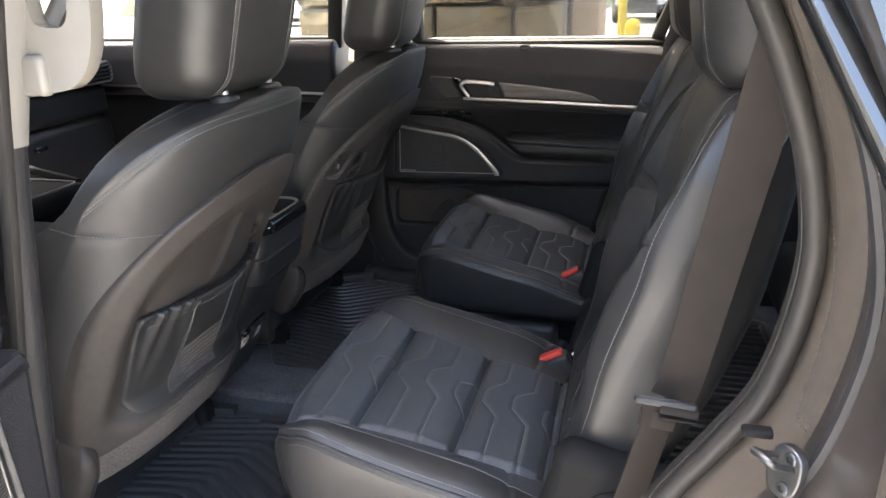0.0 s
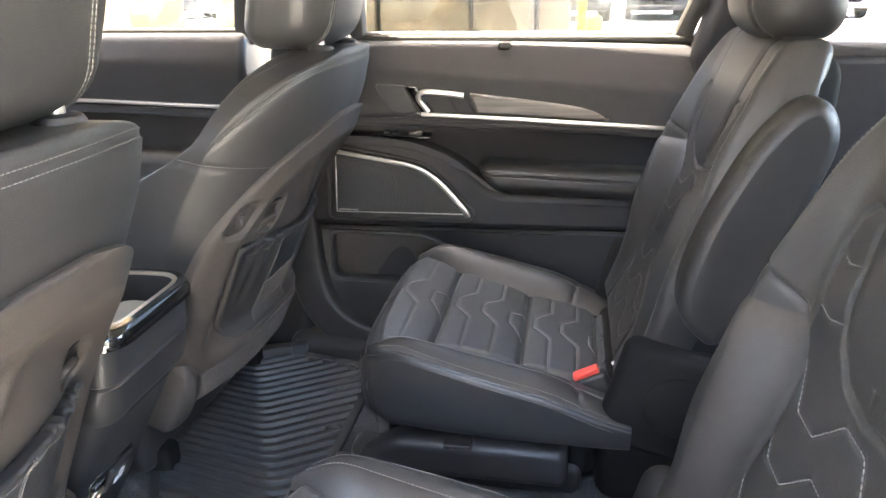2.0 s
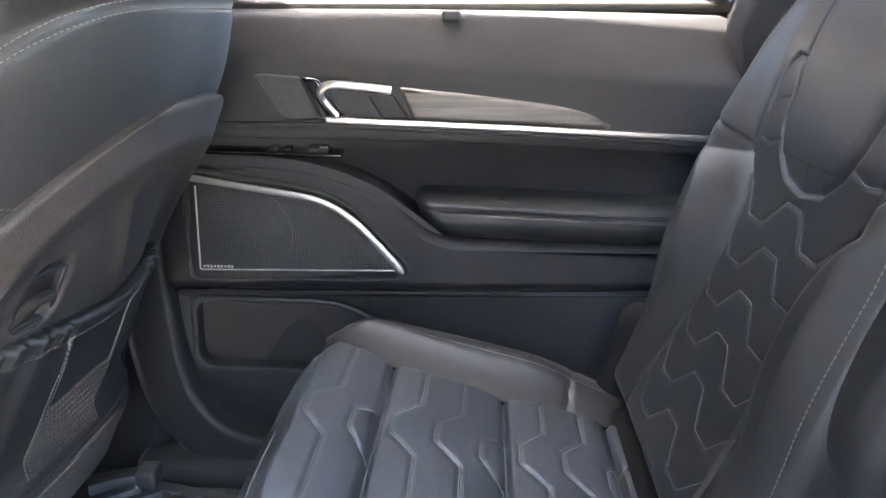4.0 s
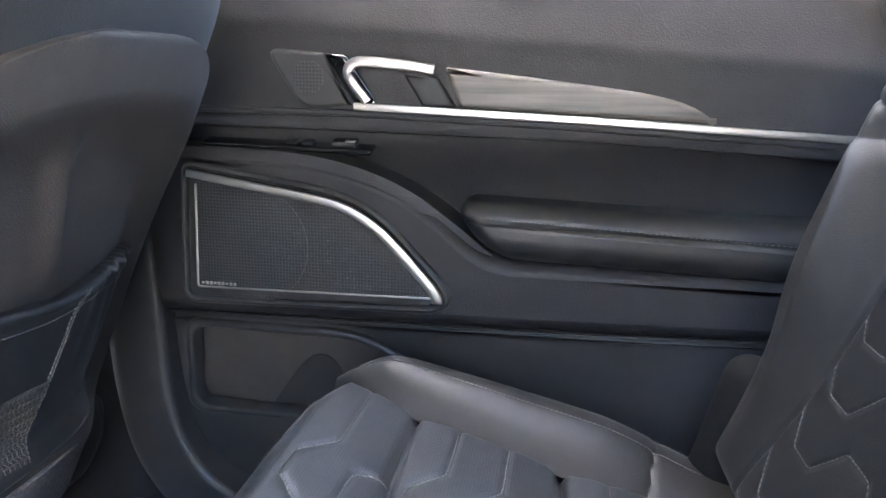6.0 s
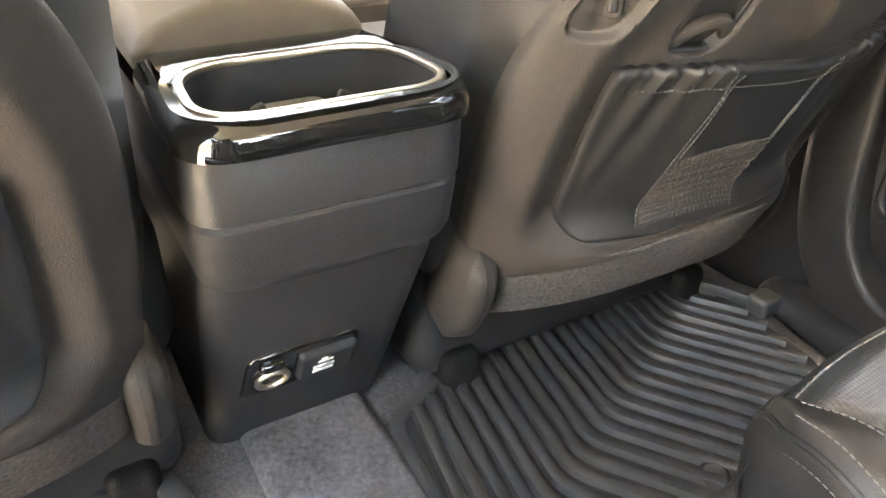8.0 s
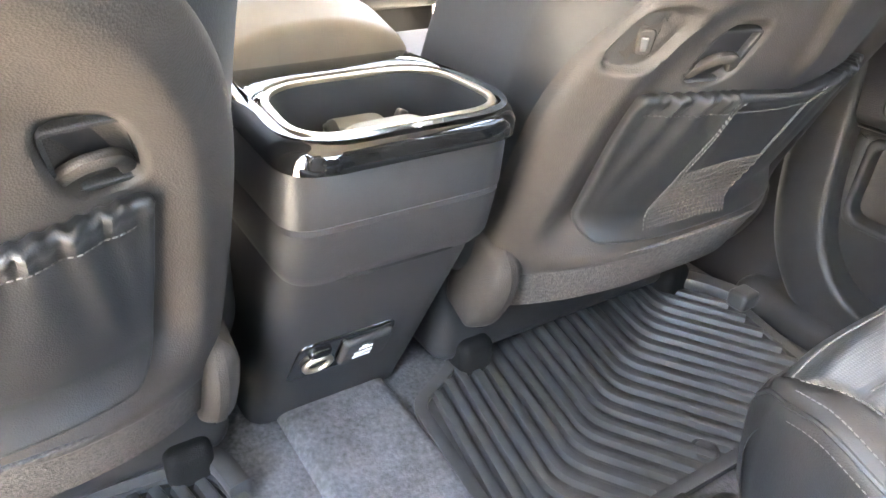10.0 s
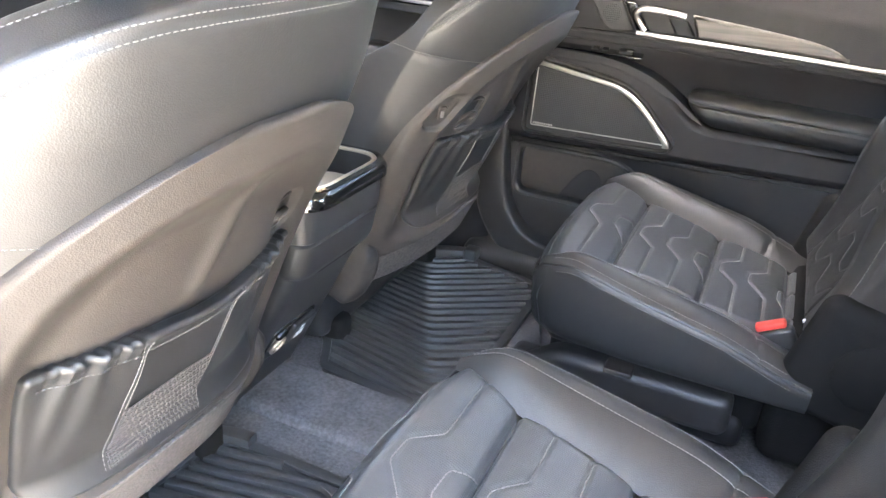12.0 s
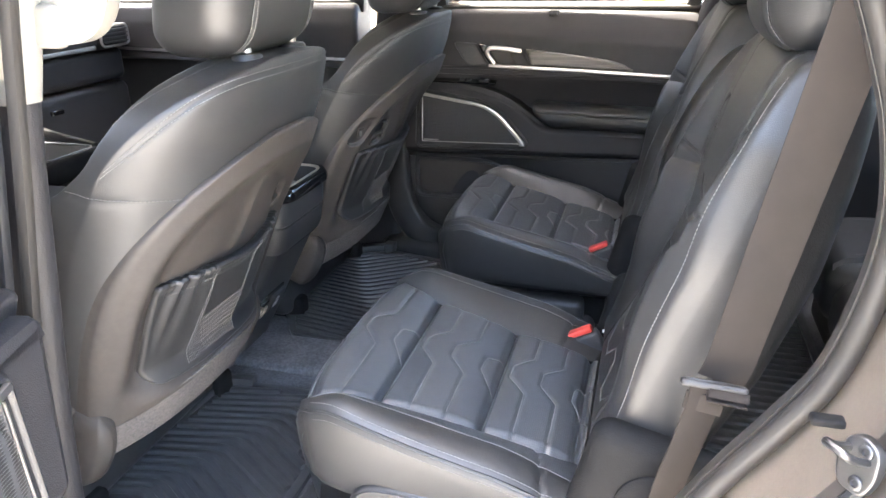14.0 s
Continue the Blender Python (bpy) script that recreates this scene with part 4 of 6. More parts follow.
def shell_width(z):
    """Half the width of the hard back shell at a height."""
    t = np.clip((np.asarray(z, float) - 0.89) / 0.262, 0, 1)
    return 0.241 * np.clip(1 - t ** 2.6, 0.02, 1) ** 0.45 - 0.014 * (1 - sstep(0.72, 0.86, z))


def hem_drop(y, z):
    """How far the lower edge of the back shell hangs down towards its sides."""
    return 0.042 * np.minimum(np.abs(y) / 0.222, 1.05) ** 2.5 * (1 - sstep(0.725, 0.85, z))


def wrap(y):
    """How far forward the rear of a front seat curves towards its sides."""
    return 0.062 * np.minimum(np.abs(y) / 0.205, 1.25) ** 3


def front_seat(cy, inn):
    """A front seat about y = cy. inn: the way to the middle of the car, 1 or -1."""
    st = thing("front_seat", "black leather front seat with grained plastic back shell and map pocket", "seat", "front seats", at=(-0.80, cy, 0.5))

    def world(v):
        v[:, 1] += cy
        return v

    def top_seam(y):
        return 1.236 - 0.105 * np.abs(y / 0.25) ** 5

    def body(v, n):
        v = v.copy()
        z = v[:, 2].copy()
        v[:, 1] = v[:, 1] / 0.215 * shoulder(z)
        y = v[:, 1]
        rear = 0.45 + 0.55 * np.clip((v[:, 0] + 0.25) / 0.23, 0, 1)
        v[:, 0] *= 1 - 0.60 * sstep(1.00, 1.15, z)
        v[:, 0] += rim_x(z) - 0.014 - wrap(y) * rear - 0.012 * sstep(1.16, 1.25, z)
        v[:, 0] -= 0.065 * rear * (1 - sstep(0.76, 0.88, np.abs(y) / shell_width(z))) * (1 - sstep(1.08, 1.13, z)) * sstep(0.70, 0.74, z)
        g = 0.0022 * np.exp(-((z - top_seam(y)) / 0.0035) ** 2) * (n[:, 0] > 0.05)
        g += 0.003 * np.exp(-((z - 1.082 - 0.22 * np.clip(-0.505 - v[:, 0], 0, 1)) / 0.0035) ** 2) * (np.abs(n[:, 1]) > 0.35)
        v -= n * g[:, None]
        return world(v)

    vf = rbox((-0.135, 0, 0.953), (0.27, 0.43, 0.60), 0.036, (8, 60, 90), 6, body)
    part("backrest", vf, LEATHER, st)
    tree = bvh_of(vf)
    for off in (0.0045, -0.0045):
        seam("top_stitching", tree, [[(0.0, cy + t, float(top_seam(t)) + off) for t in np.linspace(-0.249, 0.249, 80)]], (-1, 0, 0), st, 0.00065, 0.0045, 0.0017)
    rows = []
    for o in (-0.082,):
        rows.append([(rim_x(1.22) + o - 0.10 * abs(t / 0.24) ** 3, cy + t, 1.7) for t in np.linspace(-0.225, 0.225, 80)])
    seam("front_stitching", tree, rows, (0, 0, -1), st, 0.00065, 0.0045, 0.0017)
    for s in (-1, 1):
        seam("side_stitching", tree, [[(-0.50 - 0.015 * i, cy + s * 0.4, 1.085 + 0.0033 * i) for i in range(11)]], (0, -s, 0), st, 0.0007, 0.0045, 0.0016)

    py, hy, hz = inn * 0.203, inn * 0.126 + 0.018, 0.984

    def window(y, z, y0, z0, w, h, lean):
        """1 inside a leaning rounded window of the shell, 0 outside."""
        a, b = np.abs(y - y0 - lean * (z - z0)) / w, np.abs(z - z0) / h
        return 1 - sstep(0.80, 1.12, (a ** 3 + b ** 3) ** (1 / 3))

    def sunk(y, z):
        """How deep the middle of the shell is sunk."""
        arch = (np.abs(y) / 0.205) ** 2.8 + (np.clip(z - 0.86, 0, 1) / 0.240) ** 2.8
        inside = (1 - sstep(0.48, 1.12, arch)) * sstep(0.735, 0.80, z)
        rib = np.exp(-((y - inn * (-0.015 + 0.30 * (z - 0.95))) / 0.013) ** 2) * sstep(0.93, 0.98, z) * (1 - sstep(1.06, 1.09, z))
        deep = 0.040 * inside - (0.011 if inn < 0 else 0.007) * rib * inside
        deep = deep + 0.012 * window(y, z, py, 1.003, 0.019, 0.030, -0.25 * inn) * (inn < 0)
        return deep + 0.013 * window(y, z, hy, hz, 0.025, 0.030, -0.25 * inn)

    def shell(v, n):
        v = v.copy()
        z = v[:, 2].copy()
        v[:, 1] = v[:, 1] / 0.205 * shell_width(z)
        y = v[:, 1]
        z = z - hem_drop(y, z)
        v[:, 2] = z
        v[:, 0] += rim_x(z) - 0.010 - wrap(y) - sunk(y, z) * (n[:, 0] > 0.2)
        return world(v)

    sh = rbox((-0.0250, 0, 0.944), (0.065, 0.41, 0.412), 0.008, (1, 190, 170), 3, shell)
    part("back_shell", sh, SHELL, st, "grained black plastic back shell with worn sheen")
    tree = bvh_of(sh)

    # pocket: puckered elastic hem, leather bag, net window
    def pocket(v, n):
        v = v.copy()
        z, y = v[:, 2].copy(), v[:, 1].copy()
        taper = 1 - 0.04 * (1 - sstep(0.77, 0.93, z)) - 0.17 * (1 - np.sqrt(np.clip(1 - (np.clip(0.800 - z, 0, 0.04) / 0.04) ** 2, 0, 1)))
        yy = y * taper
        top = sstep(0.905, 0.945, z)
        # the hem is gathered at both sides
        gather = sstep(0.070, 0.090, y) * (1 - sstep(0.150, 0.172, y)) + sstep(0.060, 0.080, -y) * (1 - sstep(0.150, 0.172, -y))
        fine = 0.0012 * np.sin(y * 520 + 1.5 * np.sin(y * 130)) * sstep(0.915, 0.935, z)
        fan = y + 0.25 * (0.93 - z) * np.sin(y * 31)
        wide = 0.0021 * np.sin(fan * 210 + 0.9 * np.sin(y * 47)) * sstep(0.78, 0.925, z)
        belly = 0.005 * sstep(0.765, 0.85, z) * np.clip(1 - (y / 0.180) ** 4, 0, 1)
        lip = 0.003 * np.exp(-((z - 0.939) / 0.006) ** 2)
        dip = -0.010 * np.exp(-((y - 0.02) / 0.07) ** 2)
        v[:, 2] = z + (dip - 0.0012 * np.sin(y * 520) * gather) * top
        v[:, 0] += rim_x(z) - wrap(yy) - 0.92 * sunk(yy, z) + (belly + lip + (fine + wide) * gather) * (n[:, 0] > 0.1)
        v[:, 1] = yy
        return world(v)

    pk = rbox((-0.002, 0, 0.853), (0.013, 0.350, 0.186), 0.0055, (1, 150, 60), 4, pocket)
    p = part("map_pocket", pk, LEATHER, st, "black leather map pocket with gathered hem")
    ptree = bvh_of(pk)
    hem = [(0.0, cy + y, 0.925 - 0.008 * math.exp(-((y - 0.02) / 0.07) ** 2)) for y in np.linspace(-0.164, 0.164, 60)]
    seam("hem_stitching", ptree, [hem], (-1, 0, 0), p, 0.0008, 0.0045, 0.0016)
    cut = []
    for y0, y1 in ((-0.075, -0.095), (0.048, 0.026)):
        cut.append([(0.0, cy + y0 + (y1 - y0) * t, 0.935 - 0.165 * t) for t in np.linspace(0, 1, 30)])
        cut.append([(0.0, cy + y0 + 0.005 + (y1 - y0) * t, 0.935 - 0.165 * t) for t in np.linspace(0, 1, 30)])
    for row in cut:
        seam("panel_stitching", ptree, [row], (-1, 0, 0), p, 0.0008, 0.0045, 0.0016)
    net = []
    for i in range(16):
        t = i / 15
        z = 0.850 - 0.080 * t
        lo = cy - 0.083 - 0.009 * t
        hi = cy + 0.038 - 0.010 * t
        net.append(np.array([(0.0, lo + (hi - lo) * u, z + 0.005 * math.sin(u * 3.14)) for u in np.linspace(0, 1, 22)]))
    skin = []
    for row in net:
        skin.append(laid(ptree, row, (-1, 0, 0), 0.0016))
    if min(len(r) for r in skin) == 22:
        v = np.concatenate(skin)
        f = [(a * 22 + i, a * 22 + i + 1, (a + 1) * 22 + i + 1, (a + 1) * 22 + i) for a in range(15) for i in range(21)]
        part("net", (v, f), NET, p, "black stretch net window")
        strands = []
        for a in range(0, 15):
            strands.append(sweep(skin[a] + np.array([0.0012, 0, 0]), ring_section(0.0008, 4), up=(1, 0, 0)))
        for i in range(0, 22, 1):
            col = np.array([skin[a][(i + a // 2) % 22] for a in range(16) if 0 <= i + a // 2 < 22])
            if len(col) > 2:
                strands.append(sweep(col + np.array([0.0012, 0, 0]), ring_section(0.0007, 4), up=(1, 0, 0)))
        part("net_thread", join(*strands), FABRIC, p, kind="stuff")

    def on_shell(y, z):
        """A frame on the shell: x along its normal, z up."""
        hit, n, _, _ = tree.ray_cast(Vector((0, cy + y, z)), Vector((-1, 0, 0)))
        n = n if n.x > 0 else -n
        side = Vector((0, 0, 1)).cross(n).normalized()
        up = n.cross(side)
        m = Matrix((n, side, up)).transposed().to_4x4()
        m.translation = hit
        return m

    # coat hook in its recess on the inner side
    hm = on_shell(hy, hz)
    lean = -0.25 * inn
    ho = fillet([(-0.026 - 0.03 * lean, -0.028), (0.026 - 0.03 * lean, -0.028), (0.024 + 0.03 * lean, 0.028), (-0.024 + 0.03 * lean, 0.028)], 0.008)
    hook = part("coat_hook", moved(plate(ho, -0.006, 0.0085, 0.003, "x", hole=inset(ho, 0.0032)), hm), PLASTIC, st, "black coat hook in its recess")
    part("recess", moved(plate(inset(ho, 0.002), -0.004, 0.0008, 0.0006, "x"), hm), HOLLOW, hook)
    part("hook", moved(sweep(smooth_path([(0.002, -0.024, -0.024), (0.007, -0.016, -0.010), (0.011, -0.007, 0.000), (0.0115, 0.007, 0.001), (0.007, 0.016, -0.008), (0.002, 0.023, -0.022)], 6), bar_section(0.011, 0.008, 0.003), up=(1, 0, 0)), hm), SHELL, hook)

    # charging port on the inner shoulder of the shell
    if inn < 0:
        um = on_shell(py, 1.003)
        uo = fillet([(-0.018 - 0.02 * lean, -0.023), (0.018 - 0.02 * lean, -0.023), (0.018 + 0.02 * lean, 0.023), (-0.018 + 0.02 * lean, 0.023)], 0.008)
        port = part("charging_port", moved(plate(inset(uo, 0.0095), -0.004, 0.0010, 0.0008, "x"), um), SHELL, st, "charging port in a sunk rounded window")
        part("bezel", moved(plate(fillet([(-0.0075, -0.014), (0.0065, -0.014), (0.0085, 0.011), (-0.0055, 0.011)], 0.0055), 0.0005, 0.0035, 0.0015, "x"), um), SHELL, port)
        part("socket", moved(rbox((0.0038, 0.0, -0.002), (0.003, 0.006, 0.013), 0.0014, 1, 3), um), CHROME, port, "grey charging socket")

    # felt flap under the shell
    def flap(v, n):
        v = v.copy()
        z, y = v[:, 2].copy(), v[:, 1].copy()
        z = z - hem_drop(y, z)
        v[:, 2] = z
        v[:, 0] += rim_x(z) + 0.004 - wrap(y) - 0.05 * np.clip(0.72 - z, 0, 1)
        return world(v)

    part("lower_flap", rbox((-0.012, 0, 0.716), (0.008, 0.455, 0.074), 0.003, (1, 30, 6), 2, flap), FABRIC, st, "grey needle-felt flap below the shell")

    # headrest
    def head(v, n):
        v = v.copy()
        z, y = v[:, 2].copy(), v[:, 1].copy()
        t = (z - 1.230) / 0.20
        v[:, 1] = y * (0.90 + 0.12 * sstep(0.0, 0.6, t))
        v[:, 0] += 0.26 * (z - 1.246) + 0.02 * (1 - (y / 0.13) ** 2)
        g = 0.004 * np.exp(-((np.abs(v[:, 1]) - 0.083) / 0.003) ** 2) * (n[:, 0] > -0.3)
        v -= n * g[:, None]
        return world(v)

    hd = rbox((-0.512, 0, 1.345), (0.130, 0.270, 0.182), 0.042, (8, 60, 12), 8, head)
    h = part("headrest", hd, LEATHER, st)
    htree = bvh_of(hd)
    for row in [[(0.0, cy + s * (0.083 + o), 1.255 + 0.19 * t) for t in np.linspace(0, 1, 30)] for s in (-1, 1) for o in (-0.004, 0.004)]:
        seam("stitching", htree, [row], (-1, 0, 0), h, 0.0008, 0.005, 0.0014)
    for s in (-1, 1):
        part("post", lathe([(0.0065, 1.20), (0.0065, 1.31)], (-0.448, cy + s * 0.066, 0)), CHROME, h)
        c = part("post_collar", lathe([(0.021, 1.228), (0.021, 1.2535), (0.018, 1.258), (0.009, 1.2595)], (-0.448, cy + s * 0.066, 0)), PLASTIC, st)

    # cushion, base, recliner covers
    part("seat_cushion", rbox((-0.95, cy, 0.765), (0.50, 0.53, 0.19), 0.06, 8, 6), LEATHER, st)
    part("seat_base", rbox((-0.97, cy, 0.61), (0.42, 0.50, 0.19), 0.03, 2, 3), PLASTIC, st)
    for s in (-1, 1):
        part("rail_cover", rbox((-0.79, cy + s * 0.195, 0.530), (0.10, 0.052, 0.056), 0.014, (4, 3, 3), 4), MATT, st, "black rail end cover")
        part("rail", rbox((-0.99, cy + s * 0.17, 0.52), (0.42, 0.04, 0.03), 0.006, 1, 2), RUBBER, st)

        def cap(v, n, s=s):
            v = v.copy()
            e = np.maximum((v[:, 0] / 0.047) ** 2, (v[:, 2] / 0.075) ** 2)
            u = np.clip(np.abs(v[:, 2]) / 0.080, 0, 1)
            v[:, 0] *= (1 - u ** 2.6) ** 0.5 * (1 + 0.10 * v[:, 2] / 0.075)
            v[:, 1] += cy + s * (0.226 - 0.010 * e * (s * v[:, 1] > 0))
            return v

        part("hinge_cover", moved(rbox((0, 0, 0), (0.098, 0.040, 0.152), 0.018, (8, 2, 18), 6, cap), Matrix.Translation((-0.718, 0, 0.682)) @ Matrix.Rotation(radians(24), 4, "Y")), SHELL, st, "rounded black hinge cover")
    return st


front_seat(-0.385, 1)
front_seat(0.385, -1)


# ---------------------------------------------------------------- rear seats
def quilt_rows(x0, cy):
    """The stitched lines of one pad of a cushion, from its front groove at x0."""
    a = [(0.047, 0.19), (0.045, 0.068), (0.017, 0.036), (0.016, 0.000), (0.045, -0.036), (0.046, -0.19)]
    c = [(0.142, 0.043), (0.117, 0.030), (0.115, -0.008), (0.142, -0.054)]
    rows = [[(x0 + x, cy + y) for x, y in a], [(x0 + 0.049 + x, cy + y) for x, y in a], [(x0 + x, cy + y) for x, y in c]]
    return rows


def back_lines():
    """Grooves of a backrest's face: central tongue, bolsters and quilting, as (side, height)."""
    tongue = [(-0.112, 1.285), (-0.108, 1.245), (-0.098, 1.185), (-0.082, 1.120), (-0.066, 1.092), (-0.040, 1.073), (0.0, 1.066), (0.040, 1.073), (0.066, 1.092), (0.082, 1.120), (0.098, 1.185), (0.108, 1.245), (0.112, 1.285)]
    side = [(0.126, 0.74), (0.114, 0.84), (0.104, 0.92), (0.102, 0.98), (0.108, 1.025), (0.124, 1.060), (0.154, 1.088), (0.198, 1.112)]
    notch = [(0.098, 1.184), (0.120, 1.186), (0.132, 1.176), (0.137, 1.150), (0.134, 1.110), (0.136, 1.075)]
    hard = [tongue, side, [(-y, z) for y, z in side], notch, [(-y, z) for y, z in notch]]
    soft = []
    half = [(0.150, 0.0), (0.112, 0.0), (0.084, -0.030), (0.048, -0.030), (0.018, 0.0), (0.0, 0.0)]
    for i in range(7):
        z0 = 1.052 - 0.0465 * i
        soft.append([(-y, z0 + z) for y, z in half] + [(y, z0 + z) for y, z in reversed(half[:-1])])
    for s in (-1, 1):
        soft.append([(s * 0.094, 1.146), (s * 0.115, 1.140), (s * 0.136, 1.146)])
        soft.append([(s * 0.078, 1.104), (s * 0.105, 1.096), (s * 0.134, 1.100)])
    return hard, soft


def edge_x(z):
    """How far back the front edge of a second-row backrest lies at a height."""
    return 0.075 + 0.37 * (z - 0.87)


def pad_depth(z):
    """How deep the leather of a backrest reaches to its crease at a height."""
    return np.interp(z, [0.74, 0.95, 1.15, 1.28], [0.092, 0.090, 0.080, 0.060])


def shell_depth(z):
    return np.interp(z, [0.76, 0.92, 1.04, 1.15, 1.27], [0.128, 0.138, 0.132, 0.112, 0.080])


def curve(x, pts):
    """A smooth line through (place, value) pairs."""
    p = np.array(pts, float)
    q = smooth_path(p, 12)
    return np.interp(x, q[:, 0], q[:, 1])


def grid_faces(n, m):
    return [(a * m + i, a * m + i + 1, (a + 1) * m + i + 1, (a + 1) * m + i) for a in range(n - 1) for i in range(m - 1)]


def pad_seam(x):
    """Half the width of the quilted middle of a cushion."""
    return curve(x, [(-0.42, 0.205), (-0.355, 0.196), (-0.315, 0.180), (-0.26, 0.163), (-0.19, 0.150), (-0.11, 0.143), (-0.03, 0.140), (0.07, 0.140)])


def pad_edge(x):
    """Half the width of a whole cushion."""
    return curve(x, [(-0.42, 0.206), (-0.355, 0.212), (-0.325, 0.230), (-0.27, 0.243), (-0.17, 0.250), (-0.06, 0.250), (0.07, 0.244)])


def corner(x, y):
    """How far a cushion rounds down towards its front corners."""
    return 0.020 * np.clip((np.abs(y) - 0.12) / 0.095, 0, 1) ** 1.5 * sstep(-0.29, -0.37, x)


def captain_seat(cy, inn, label):
    st = thing("captain_seat", label, "seat", "second-row seats", at=(0.0, cy, 0.5))
    grooves = [[(x, -0.25), (x, 0.25)] for x in (-0.256, -0.112, 0.020)]
    quilt = []
    for x0 in (-0.400, -0.256, -0.112):
        quilt += quilt_rows(x0, 0.0)

    def top_z(x):
        return 0.812 - 0.24 * np.clip(x + 0.34, 0, 1)

    def roll_up(x):
        """How high a side bolster stands over the middle."""
        return 0.037 * sstep(-0.41, -0.27, x) * (1 - 0.55 * sstep(-0.08, 0.05, x))

    # quilted middle, rolling down over the front
    roll = np.linspace(0, np.pi / 2, 22)[1:]
    xs = np.r_[np.linspace(0.065, -0.335, 190), -0.335 - 0.046 * np.sin(roll), np.full(8, -0.381) + np.linspace(0.0, 0.022, 8)]
    zs = np.r_[top_z(np.linspace(0.065, -0.335, 190)), 0.812 - 0.055 * (1 - np.cos(roll)), 0.757 - np.linspace(0.006, 0.105, 8)]
    us = np.linspace(-1, 1, 120)
    X, UU = np.meshgrid(xs, us, indexing="ij")
    Y = UU * (pad_seam(xs) + 0.020)[:, None]
    over = np.abs(Y) - pad_seam(xs)[:, None]
    d1, d2 = line_distance(X.ravel(), Y.ravel(), grooves).reshape(X.shape), line_distance(X.ravel(), Y.ravel(), quilt).reshape(X.shape)
    flat = 1 - sstep(-0.345, -0.375, X)
    relief = 0.006 * (1 - np.exp(-(d1 / 0.022) ** 2)) - 0.011 * np.exp(-(d1 / 0.0045) ** 2) - 0.0022 * np.exp(-(d2 / 0.0032) ** 2) - 0.003 * sstep(-0.006, 0.002, over) - 0.012 * np.clip(over / 0.02, 0, 1) * sstep(-0.385, -0.34, X)
    Z = zs[:, None] + relief * flat - corner(X, Y)
    X = X + 0.030 * UU ** 4 * sstep(-0.30, -0.381, X)
    ins = (np.c_[X.ravel(), Y.ravel() + cy, Z.ravel()], grid_faces(len(xs), len(us)))
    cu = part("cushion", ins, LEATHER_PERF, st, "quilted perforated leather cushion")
    tree = bvh_of(ins)
    for q in quilt:
        row = [(x, cy + y, 1.2) for x, y in dense(q, 0.006) if abs(y) < float(pad_seam(x)) - 0.006]
        seam("stitching", tree, [row], (0, 0, -1), cu, 0.0013, 0.0058, 0.0010)

    for s in (-1, 1):
        # pillow between the middle and the edge, thin at both ends
        bx = np.linspace(-0.352, 0.065, 90)
        bv = np.linspace(0, 1, 22)
        BX, BV = np.meshgrid(bx, bv, indexing="ij")
        lo, hi = pad_seam(bx)[:, None], pad_edge(bx)[:, None]
        BZ = top_z(BX) - 0.006 + roll_up(BX) * np.sin(0.72 * np.pi * BV) - 0.006 * BV ** 8 - corner(BX, lo + (hi - lo) * BV)
        BZ -= 0.004 * np.exp(-((BX + 0.030 - 0.02 * BV) / 0.0035) ** 2)
        BY = cy + s * (lo + (hi - lo) * BV)
        bf = grid_faces(90, 22)
        b = (np.c_[BX.ravel(), BY.ravel(), BZ.ravel()], bf if s > 0 else [q[::-1] for q in bf])
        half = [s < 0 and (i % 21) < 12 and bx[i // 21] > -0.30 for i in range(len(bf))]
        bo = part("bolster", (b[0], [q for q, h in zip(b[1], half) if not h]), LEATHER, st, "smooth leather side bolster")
        # One bolster's inner half takes the same lifted cushion colour.
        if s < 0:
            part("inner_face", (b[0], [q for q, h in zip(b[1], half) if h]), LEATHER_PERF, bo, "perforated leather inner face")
        for o in (0.0,):
            seam("crest_stitching", bvh_of(b), [[(x, cy + s * (float(pad_seam(x)) + 0.57 * float(pad_edge(x) - pad_seam(x)) + o), 1.2) for x in np.linspace(-0.335, 0.03, 80)]], (0, 0, -1), bo, 0.0009, 0.0045, 0.0016)
        # upright side below the piping
        side = [(x, float(pad_edge(x)), float(top_z(x) - 0.014 + 0.77 * roll_up(x) - corner(x, pad_edge(x)))) for x in np.linspace(0.065, -0.352, 60)]
        side += [(-0.366, 0.196, 0.770), (-0.375, 0.166, 0.764), (-0.381, 0.12, 0.756)]
        side = np.array(side)
        layers = [(0.0, 0.0), (0.003, 0.006), (0.004, 0.014), (0.003, 0.04), (0.001, 0.08), (-0.003, 0.115), (-0.010, 0.130), (-0.024, 0.138), (-0.06, 0.140)]
        tang = np.gradient(side[:, :2], axis=0)
        nrm = np.c_[-tang[:, 1], tang[:, 0]]
        nrm /= np.linalg.norm(nrm, axis=1, keepdims=True)
        nrm[nrm[:, 1] < 0] *= -1
        rows = []
        for out, down in layers:
            p = side.copy()
            p[:, :2] += nrm * out
            p[:, 2] -= down * (side[:, 2] - 0.668) / 0.14
            p[:, 1] = cy + s * p[:, 1]
            rows.append(p)
        wall = (np.concatenate(rows), grid_faces(len(layers), len(side)))
        sp = part("side_panel", wall, LEATHER, st, "smooth black leather cushion skirt")
        edge = side * (1, s, 1) + (0, cy, 0.001)
        part("piping", sweep(edge, ring_section(0.0024, 6)), LEATHER, sp)
        seam("stitching", bvh_of(b), [[(x, cy + s * (float(pad_edge(x)) - 0.007), 1.2) for x in np.linspace(-0.33, 0.03, 80)]], (0, 0, -1), bo, 0.0008, 0.005, 0.0014)
